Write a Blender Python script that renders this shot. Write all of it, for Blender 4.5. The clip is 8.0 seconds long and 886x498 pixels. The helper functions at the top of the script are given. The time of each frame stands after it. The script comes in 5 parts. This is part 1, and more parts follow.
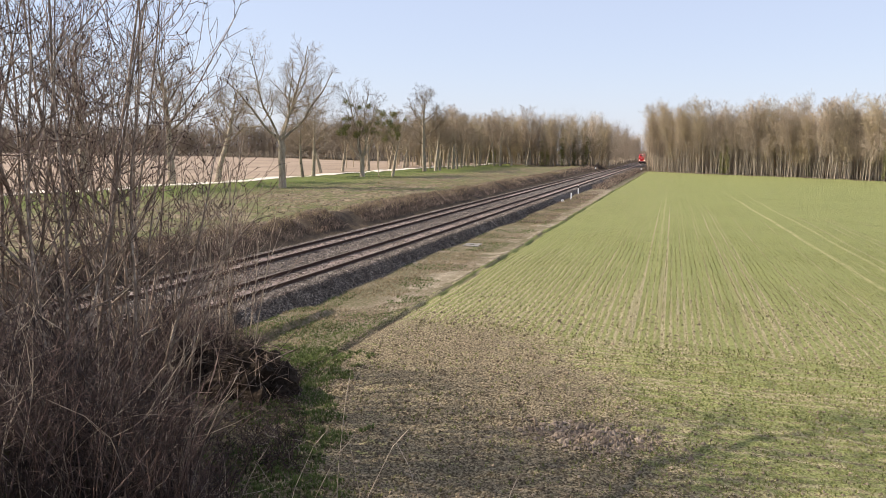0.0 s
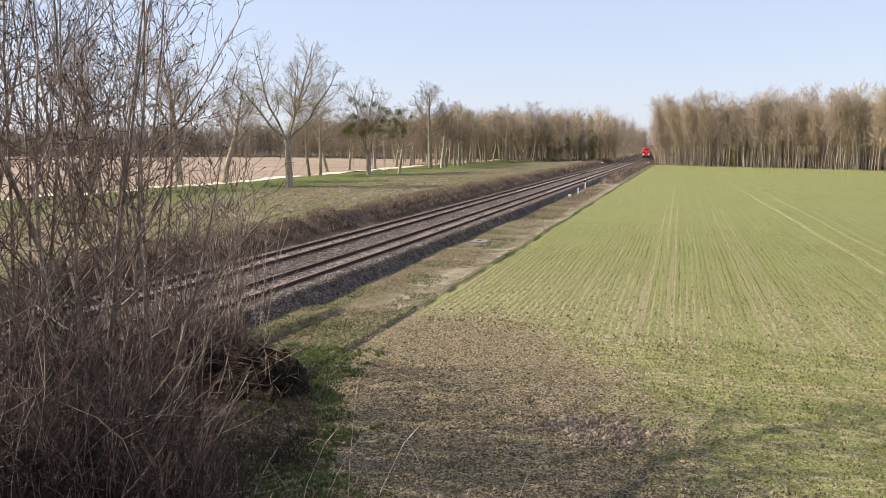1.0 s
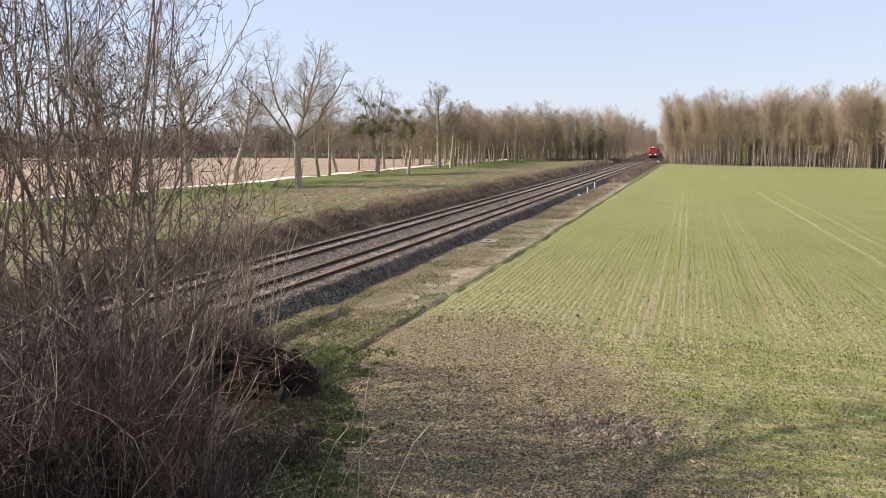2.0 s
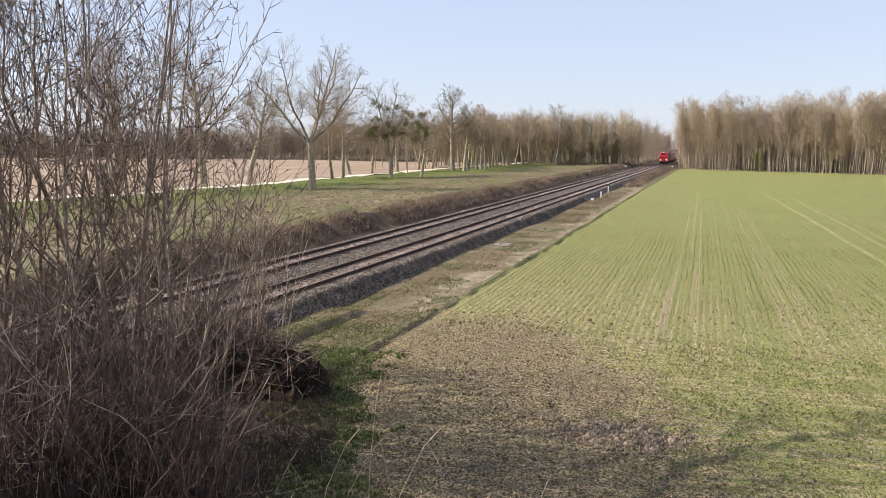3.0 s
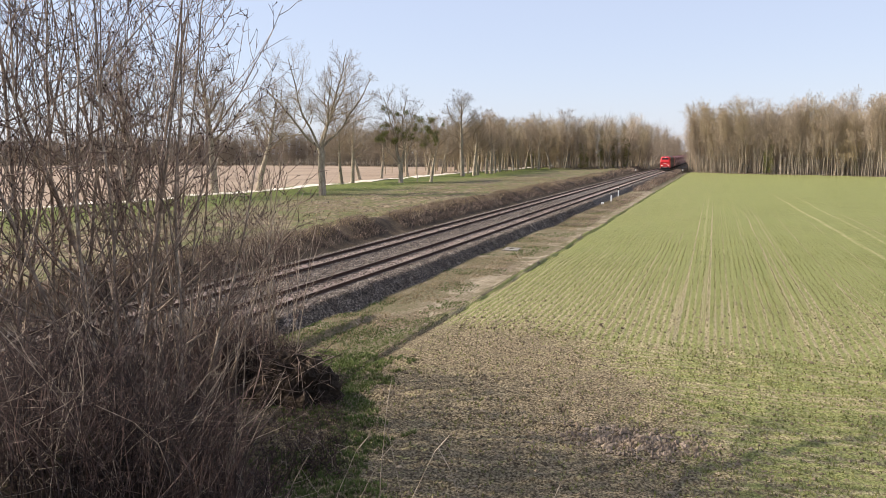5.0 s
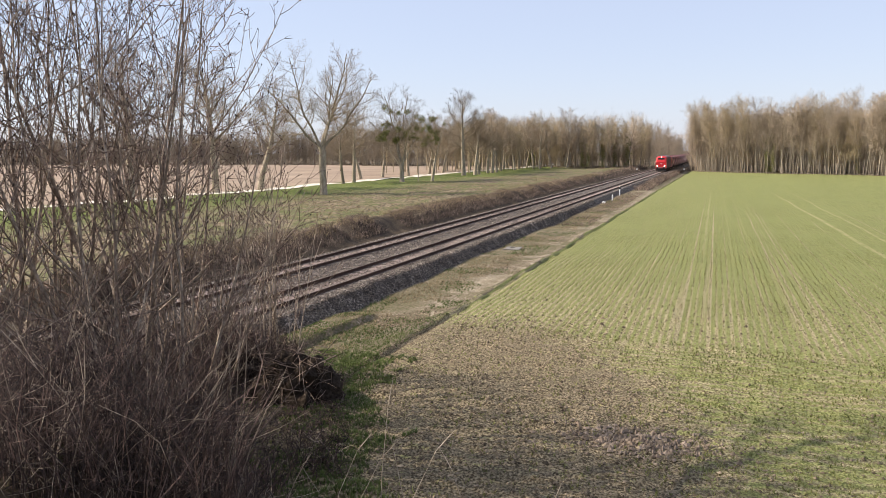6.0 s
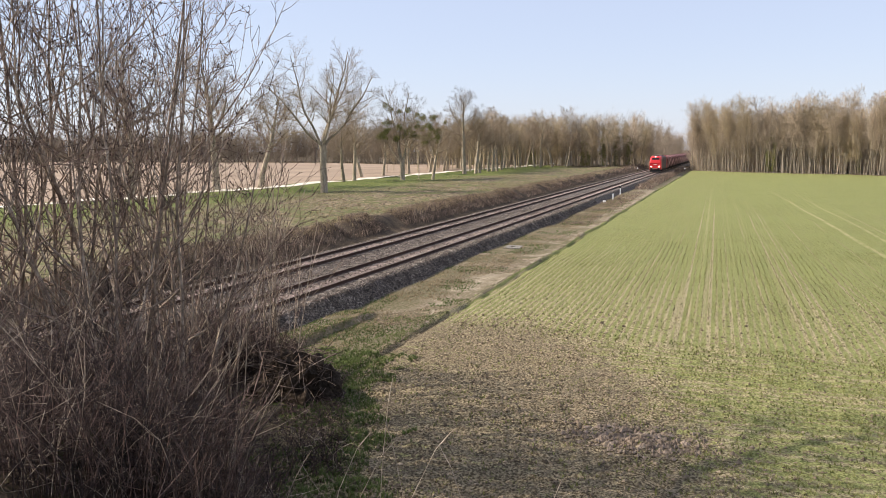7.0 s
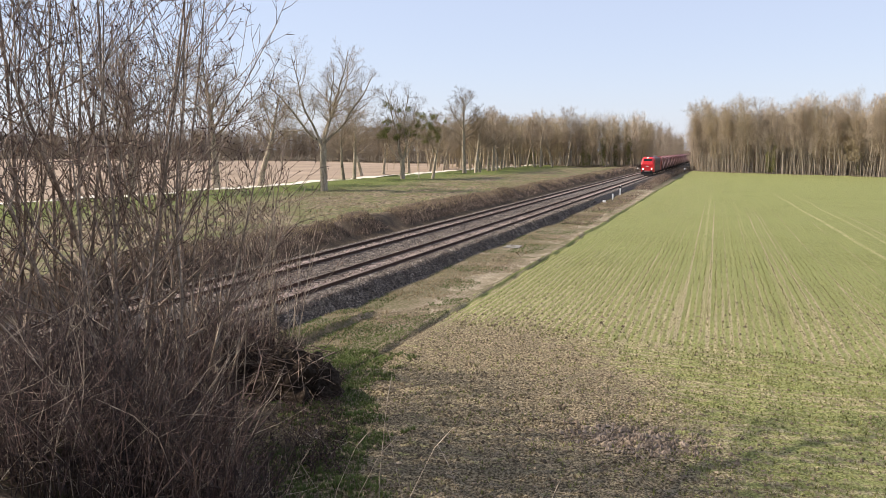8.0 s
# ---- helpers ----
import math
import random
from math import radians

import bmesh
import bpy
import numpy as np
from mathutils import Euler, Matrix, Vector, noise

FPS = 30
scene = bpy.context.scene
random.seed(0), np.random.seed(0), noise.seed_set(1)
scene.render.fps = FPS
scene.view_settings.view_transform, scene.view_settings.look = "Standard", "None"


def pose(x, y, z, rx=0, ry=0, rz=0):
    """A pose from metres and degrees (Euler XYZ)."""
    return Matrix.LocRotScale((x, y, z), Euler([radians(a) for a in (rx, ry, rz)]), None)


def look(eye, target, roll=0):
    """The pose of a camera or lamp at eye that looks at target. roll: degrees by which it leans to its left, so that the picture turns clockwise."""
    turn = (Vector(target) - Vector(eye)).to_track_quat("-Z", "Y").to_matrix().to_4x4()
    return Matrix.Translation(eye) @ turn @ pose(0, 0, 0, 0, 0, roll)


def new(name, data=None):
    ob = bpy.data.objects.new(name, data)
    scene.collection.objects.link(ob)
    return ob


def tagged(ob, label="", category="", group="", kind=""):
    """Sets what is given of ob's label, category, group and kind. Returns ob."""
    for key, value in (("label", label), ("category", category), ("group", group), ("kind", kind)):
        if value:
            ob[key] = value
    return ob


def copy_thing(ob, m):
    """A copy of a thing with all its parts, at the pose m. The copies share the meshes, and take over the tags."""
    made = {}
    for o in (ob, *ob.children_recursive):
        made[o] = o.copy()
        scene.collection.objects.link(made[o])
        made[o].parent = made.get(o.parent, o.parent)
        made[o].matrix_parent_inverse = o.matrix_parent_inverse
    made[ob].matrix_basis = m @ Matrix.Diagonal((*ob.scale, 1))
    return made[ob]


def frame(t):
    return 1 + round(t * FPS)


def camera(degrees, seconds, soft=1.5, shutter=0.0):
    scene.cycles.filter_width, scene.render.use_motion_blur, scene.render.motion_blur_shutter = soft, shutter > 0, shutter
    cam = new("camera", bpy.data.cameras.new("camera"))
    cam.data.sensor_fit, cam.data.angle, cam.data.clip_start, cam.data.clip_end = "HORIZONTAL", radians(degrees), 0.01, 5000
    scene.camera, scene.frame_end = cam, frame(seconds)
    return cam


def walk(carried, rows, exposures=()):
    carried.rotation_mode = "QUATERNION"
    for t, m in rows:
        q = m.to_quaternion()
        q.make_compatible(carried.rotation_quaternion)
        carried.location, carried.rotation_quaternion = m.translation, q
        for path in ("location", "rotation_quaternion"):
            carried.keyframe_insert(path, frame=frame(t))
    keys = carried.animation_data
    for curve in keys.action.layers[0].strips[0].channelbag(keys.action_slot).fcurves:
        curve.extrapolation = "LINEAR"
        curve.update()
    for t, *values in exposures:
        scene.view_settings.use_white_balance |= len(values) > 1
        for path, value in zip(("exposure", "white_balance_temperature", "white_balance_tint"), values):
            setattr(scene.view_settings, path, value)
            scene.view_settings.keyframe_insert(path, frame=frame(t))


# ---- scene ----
# ---- camera and its path: one standpoint on the road embankment, a slow hand-held pan ----
cam = camera(60.0, 8.0, soft=0.85)
EYE = (17.59, 0.0, 6.82)


def hand(yaw, pitch, roll):
    """Degrees: yaw to the left of the track's direction, pitch up, roll to the left."""
    m = Matrix.Rotation(radians(yaw), 4, "Z") @ Matrix.Rotation(radians(90 + pitch), 4, "X") @ Matrix.Rotation(radians(roll), 4, "Z")
    return Matrix.Translation(EYE) @ m


ROWS = [
    (0.0, 17.655, -7.507, 0.653),
    (0.5, 17.886, -7.612, 0.040),
    (1.0, 18.226, -7.743, -0.305),
    (1.5, 18.530, -7.796, -0.595),
    (3.0, 19.861, -7.510, -0.107),
    (3.5, 20.149, -7.337, -0.313),
    (4.0, 20.312, -7.201, -0.458),
    (4.5, 20.479, -7.134, -0.461),
    (6.0, 20.702, -7.199, -0.499),
    (6.5, 20.723, -7.249, -0.486),
    (7.0, 20.730, -7.318, -0.303),
    (7.5, 20.718, -7.379, -0.097),
    (8.0, 20.700, -7.379, 0.000),
]
walk(cam, [(t, hand(*a)) for t, *a in ROWS], [(0.0, 0.80, 6750, 14), (8.0, 0.80, 6750, 14)])

# ---- sky and sun ----
SUN_ELEVATION, SUN_HEADING = 38.5, -104.0
world = bpy.data.worlds.new("sky")
scene.world = world
world.use_nodes = True
sky = world.node_tree.nodes.new("ShaderNodeTexSky")
sky.sky_type, sky.sun_disc = "NISHITA", False
sky.sun_elevation, sky.sun_rotation = radians(SUN_ELEVATION), radians(SUN_HEADING)
sky.air_density, sky.dust_density, sky.ozone_density = 1.0, 0.6, 1.6
haze = world.node_tree.nodes.new("ShaderNodeMix")     # thin high haze that whitens the blue
haze.data_type = "RGBA"
haze.inputs[0].default_value = 0.74
haze.inputs[7].default_value = (2.62, 3.02, 3.95, 1)
world.node_tree.links.new(sky.outputs[0], haze.inputs[6])
world.node_tree.links.new(haze.outputs[2], world.node_tree.nodes["Background"].inputs[0])
world.node_tree.nodes["Background"].inputs[1].default_value = 0.130
sun_data = bpy.data.lights.new("sun", "SUN")
sun_data.energy, sun_data.angle, sun_data.color = 4.5, radians(0.6), (1.0, 0.93, 0.82)
sun = new("sun", sun_data)
_e, _h = radians(SUN_ELEVATION), radians(SUN_HEADING)
sun.matrix_world = look((math.sin(_h) * 60, math.cos(_h) * 60, 40), (0, 0, 40 - 60 * math.tan(_e)))

# ---- materials ----


def ramp_material(name, stops, scale=1.0, detail_scale=12.0, rough=0.9, bump=0.3, bump_scale=30.0, bump_size=0.02, spec=0.2,
                  metal=0.0, random_value=0.0, stretch=(1, 1, 1), island=False, world_space=False, mix=0.5, emission=None):
    """Two scales of noise through a colour ramp, with fine relief; random_value varies the brightness from piece to piece."""
    m = bpy.data.materials.new(name)
    m.use_nodes = True
    nt = m.node_tree
    N, L = nt.nodes, nt.links
    b = N["Principled BSDF"]
    b.inputs["Roughness"].default_value = rough
    b.inputs["Metallic"].default_value = metal
    b.inputs["Specular IOR Level"].default_value = spec
    co = N.new("ShaderNodeNewGeometry").outputs["Position"] if world_space else N.new("ShaderNodeTexCoord").outputs["Object"]
    mp = N.new("ShaderNodeMapping")
    mp.inputs["Scale"].default_value = stretch
    L.new(co, mp.inputs[0])
    n1, n2, n3 = (N.new("ShaderNodeTexNoise") for _ in range(3))
    for n, s, d in ((n1, scale, 4), (n2, detail_scale, 6), (n3, bump_scale, 4)):
        n.inputs["Scale"].default_value, n.inputs["Detail"].default_value = s, d
        L.new(mp.outputs[0], n.inputs["Vector"])
    mixer = N.new("ShaderNodeMix")
    mixer.inputs[0].default_value = mix
    L.new(n1.outputs[0], mixer.inputs[2]), L.new(n2.outputs[0], mixer.inputs[3])
    ramp = N.new("ShaderNodeValToRGB")
    L.new(mixer.outputs[0], ramp.inputs[0])
    e = ramp.color_ramp.elements
    for i, c in enumerate(stops):
        at = 0.32 + 0.36 * i / max(1, len(stops) - 1)
        el = e[i] if i < 2 else e.new(at)
        el.position = at
        el.color = (*c, 1)
    out = ramp.outputs[0]
    if random_value:
        hv = N.new("ShaderNodeHueSaturation")
        src = N.new("ShaderNodeNewGeometry").outputs["Random Per Island"] if island else N.new("ShaderNodeObjectInfo").outputs["Random"]
        mr = N.new("ShaderNodeMapRange")
        mr.inputs[3].default_value, mr.inputs[4].default_value = 1 - random_value, 1 + random_value
        L.new(src, mr.inputs[0]), L.new(mr.outputs[0], hv.inputs["Value"])
        L.new(out, hv.inputs["Color"])
        out = hv.outputs[0]
    L.new(out, b.inputs["Base Color"])
    bp = N.new("ShaderNodeBump")
    bp.inputs["Strength"].default_value, bp.inputs["Distance"].default_value = bump, bump_size
    L.new(n3.outputs[0], bp.inputs["Height"]), L.new(bp.outputs[0], b.inputs["Normal"])
    if emission:
        b.inputs["Emission Color"].default_value = (*emission[0], 1)
        b.inputs["Emission Strength"].default_value = emission[1]
    return m


def ramp_between(nt, value, lo, hi):
    """A node that runs from 0 to 1 as value goes from lo to hi."""
    mr = nt.nodes.new("ShaderNodeMapRange")
    mr.interpolation_type = "SMOOTHSTEP"
    mr.inputs[1].default_value, mr.inputs[2].default_value = lo, hi
    nt.links.new(value, mr.inputs[0])
    return mr.outputs[0]


def math_node(nt, op, a, b):
    n = nt.nodes.new("ShaderNodeMath")
    n.operation = op
    for i, v in enumerate((a, b)):
        if isinstance(v, (int, float)):
            n.inputs[i].default_value = v
        else:
            nt.links.new(v, n.inputs[i])
    return n.outputs[0]


def colour_mix(nt, fac, a, b):
    n = nt.nodes.new("ShaderNodeMix")
    n.data_type = "RGBA"
    nt.links.new(fac, n.inputs[0])
    for i, v in ((6, a), (7, b)):
        if isinstance(v, tuple):
            n.inputs[i].default_value = (*v, 1)
        else:
            nt.links.new(v, n.inputs[i])
    return n.outputs[2]


def noise_node(nt, vec, scale, detail=5, stretch=None):
    if stretch:
        mp = nt.nodes.new("ShaderNodeMapping")
        mp.inputs["Scale"].default_value = stretch
        nt.links.new(vec, mp.inputs[0])
        vec = mp.outputs[0]
    n = nt.nodes.new("ShaderNodeTexNoise")
    n.inputs["Scale"].default_value, n.inputs["Detail"].default_value = scale, detail
    nt.links.new(vec, n.inputs["Vector"])
    return n.outputs[0]


def field_material():
    """Young winter wheat in drilled rows over crumbly loam, with a bare, rutted patch on the headland."""
    m = bpy.data.materials.new("young_wheat_on_loam")
    m.use_nodes = True
    nt = m.node_tree
    b = nt.nodes["Principled BSDF"]
    b.inputs["Roughness"].default_value, b.inputs["Specular IOR Level"].default_value = 0.95, 0.1
    pos = nt.nodes.new("ShaderNodeNewGeometry").outputs["Position"]
    xyz = nt.nodes.new("ShaderNodeSeparateXYZ")
    nt.links.new(pos, xyz.inputs[0])
    x, y = xyz.outputs[0], xyz.outputs[1]
    fine, mid, big = noise_node(nt, pos, 17.0, 4), noise_node(nt, pos, 1.3), noise_node(nt, pos, 0.16)
    row = noise_node(nt, pos, 1.0, 3, (3.3, 0.05, 1))
    soil = colour_mix(nt, ramp_between(nt, fine, 0.36, 0.66), (0.17, 0.138, 0.074), (0.55, 0.48, 0.29))
    soil = colour_mix(nt, math_node(nt, "MULTIPLY", ramp_between(nt, mid, 0.4, 0.7), 0.5), soil, (0.33, 0.285, 0.165))
    leaf = colour_mix(nt, ramp_between(nt, fine, 0.36, 0.66), (0.10, 0.12, 0.032), (0.36, 0.358, 0.15))
    leaf = colour_mix(nt, math_node(nt, "MULTIPLY", ramp_between(nt, big, 0.35, 0.65), 0.5), leaf, (0.245, 0.265, 0.10))
    # cover grows with the distance from the headland and thins in some rows
    far = ramp_between(nt, y, 22.0, 62.0)
    cover = math_node(nt, "ADD", math_node(nt, "MULTIPLY", far, 0.25), 0.31)
    right = ramp_between(nt, math_node(nt, "ADD", x, math_node(nt, "MULTIPLY", mid, 5.0)), 15.0, 23.0)
    cover = math_node(nt, "ADD", cover, math_node(nt, "MULTIPLY", right, 0.10))
    slant = math_node(nt, "ADD", math_node(nt, "ADD", y, math_node(nt, "MULTIPLY", x, 2.0)), math_node(nt, "ADD", math_node(nt, "MULTIPLY", big, 9.0), math_node(nt, "MULTIPLY", mid, 8.0)))
    bare = math_node(nt, "MULTIPLY", ramp_between(nt, slant, 64.5, 57.0), ramp_between(nt, y, 31.0, 26.0))
    cover = math_node(nt, "SUBTRACT", cover, math_node(nt, "MULTIPLY", bare, 0.20))
    across = math_node(nt, "ADD", math_node(nt, "ADD", x, math_node(nt, "MULTIPLY", y, 0.0205)), math_node(nt, "MULTIPLY", mid, 0.05))
    drill = math_node(nt, "SINE", math_node(nt, "MULTIPLY", across, 6.2832 / 0.28), 0.0)
    drill = math_node(nt, "MULTIPLY", drill, math_node(nt, "MULTIPLY", ramp_between(nt, y, 26.0, 29.0), 0.17))
    # some drill rows came up thin, others thick; the headland was drilled crosswise
    lot = nt.nodes.new("ShaderNodeTexWhiteNoise")
    lot.noise_dimensions = "1D"
    nt.links.new(math_node(nt, "FLOOR", math_node(nt, "DIVIDE", across, 0.28), 0.0), lot.inputs["W"])
    thin = math_node(nt, "MULTIPLY", ramp_between(nt, lot.outputs[0], 0.62, 0.95), math_node(nt, "MULTIPLY", ramp_between(nt, y, 26.0, 34.0), ramp_between(nt, y, 120.0, 70.0)))
    thin = math_node(nt, "MULTIPLY", thin, ramp_between(nt, x, 10.0, 16.5))
    cover = math_node(nt, "SUBTRACT", cover, math_node(nt, "MULTIPLY", thin, 0.24))
    cross = math_node(nt, "SINE", math_node(nt, "MULTIPLY", math_node(nt, "ADD", math_node(nt, "ADD", y, math_node(nt, "MULTIPLY", x, 0.06)), math_node(nt, "MULTIPLY", mid, 0.08)), 6.2832 / 0.42), 0.0)
    cross = math_node(nt, "MULTIPLY", cross, math_node(nt, "MULTIPLY", ramp_between(nt, y, 28.0, 26.5), 0.09))
    band = noise_node(nt, pos, 1.0, 3, (0.06, 0.9, 1))
    cross = math_node(nt, "ADD", cross, math_node(nt, "MULTIPLY", math_node(nt, "SUBTRACT", band, 0.5), math_node(nt, "MULTIPLY", ramp_between(nt, y, 30.0, 26.0), 0.6)))
    speck = math_node(nt, "ADD", math_node(nt, "ADD", math_node(nt, "MULTIPLY", fine, 0.60), math_node(nt, "ADD", drill, cross)), math_node(nt, "MULTIPLY", row, 0.40))
    soil = colour_mix(nt, math_node(nt, "MULTIPLY", bare, 0.75), soil, colour_mix(nt, ramp_between(nt, fine, 0.36, 0.68), (0.062, 0.046, 0.03), (0.36, 0.285, 0.19)))
    grow = ramp_between(nt, math_node(nt, "ADD", cover, speck), 0.74, 0.96)
    surface = colour_mix(nt, grow, soil, leaf)
    # pale, thinly grown drill lines and tramlines
    for at, turn, half, y0, y1 in ((17.15, -0.0205, 0.10, 38, 60), (29.2, -0.043, 0.16, 30, 50), (30.4, -0.0317, 0.12, 30, 50), (20.3, -0.022, 0.06, 30, 50), (18.9, -0.02, 0.05, 36, 55), (21.8, -0.024, 0.05, 34, 50)):
        off = math_node(nt, "SUBTRACT", x, math_node(nt, "ADD", at, math_node(nt, "MULTIPLY", y, turn)))
        off = math_node(nt, "ABSOLUTE", math_node(nt, "ADD", off, math_node(nt, "MULTIPLY", big, 0.3)), 0.0)
        line = math_node(nt, "MULTIPLY", ramp_between(nt, off, half * 1.6, half * 0.5), ramp_between(nt, y, y0, y1))
        line = math_node(nt, "MULTIPLY", math_node(nt, "MULTIPLY", line, min(1.0, half * 5)), ramp_between(nt, y, 150.0, 90.0))
        surface = colour_mix(nt, math_node(nt, "MULTIPLY", line, ramp_between(nt, mid, 0.3, 0.6)), surface, (0.40, 0.36, 0.19))
    nt.links.new(surface, b.inputs["Base Color"])
    bp = nt.nodes.new("ShaderNodeBump")
    bp.inputs["Strength"].default_value, bp.inputs["Distance"].default_value = 1.0, 0.09
    nt.links.new(math_node(nt, "ADD", fine, noise_node(nt, pos, 26.0)), bp.inputs["Height"])
    nt.links.new(bp.outputs[0], b.inputs["Normal"])
    return m


def meadow_material():
    """Short green grass by the lane that turns to dry, mossy turf towards the railway."""
    m = bpy.data.materials.new("dry_meadow_turf")
    m.use_nodes = True
    nt = m.node_tree
    b = nt.nodes["Principled BSDF"]
    b.inputs["Roughness"].default_value, b.inputs["Specular IOR Level"].default_value = 0.95, 0.1
    pos = nt.nodes.new("ShaderNodeNewGeometry").outputs["Position"]
    xyz = nt.nodes.new("ShaderNodeSeparateXYZ")
    nt.links.new(pos, xyz.inputs[0])
    fine, mid, big = noise_node(nt, pos, 2.5), noise_node(nt, pos, 0.5), noise_node(nt, pos, 0.07)
    dry = colour_mix(nt, ramp_between(nt, fine, 0.35, 0.68), (0.062, 0.047, 0.030), (0.27, 0.215, 0.142))
    dry = colour_mix(nt, math_node(nt, "MULTIPLY", ramp_between(nt, mid, 0.40, 0.62), 0.85), dry, (0.108, 0.115, 0.046))
    green = colour_mix(nt, ramp_between(nt, fine, 0.3, 0.7), (0.072, 0.092, 0.026), (0.145, 0.162, 0.05))
    side = math_node(nt, "ADD", xyz.outputs[0], math_node(nt, "MULTIPLY", math_node(nt, "ADD", big, mid), 16.0))
    nt.links.new(colour_mix(nt, ramp_between(nt, side, -14.0, -25.0), dry, green), b.inputs["Base Color"])
    bp = nt.nodes.new("ShaderNodeBump")
    bp.inputs["Strength"].default_value, bp.inputs["Distance"].default_value = 0.8, 0.10
    nt.links.new(noise_node(nt, pos, 5.0), bp.inputs["Height"])
    nt.links.new(bp.outputs[0], b.inputs["Normal"])
    return m


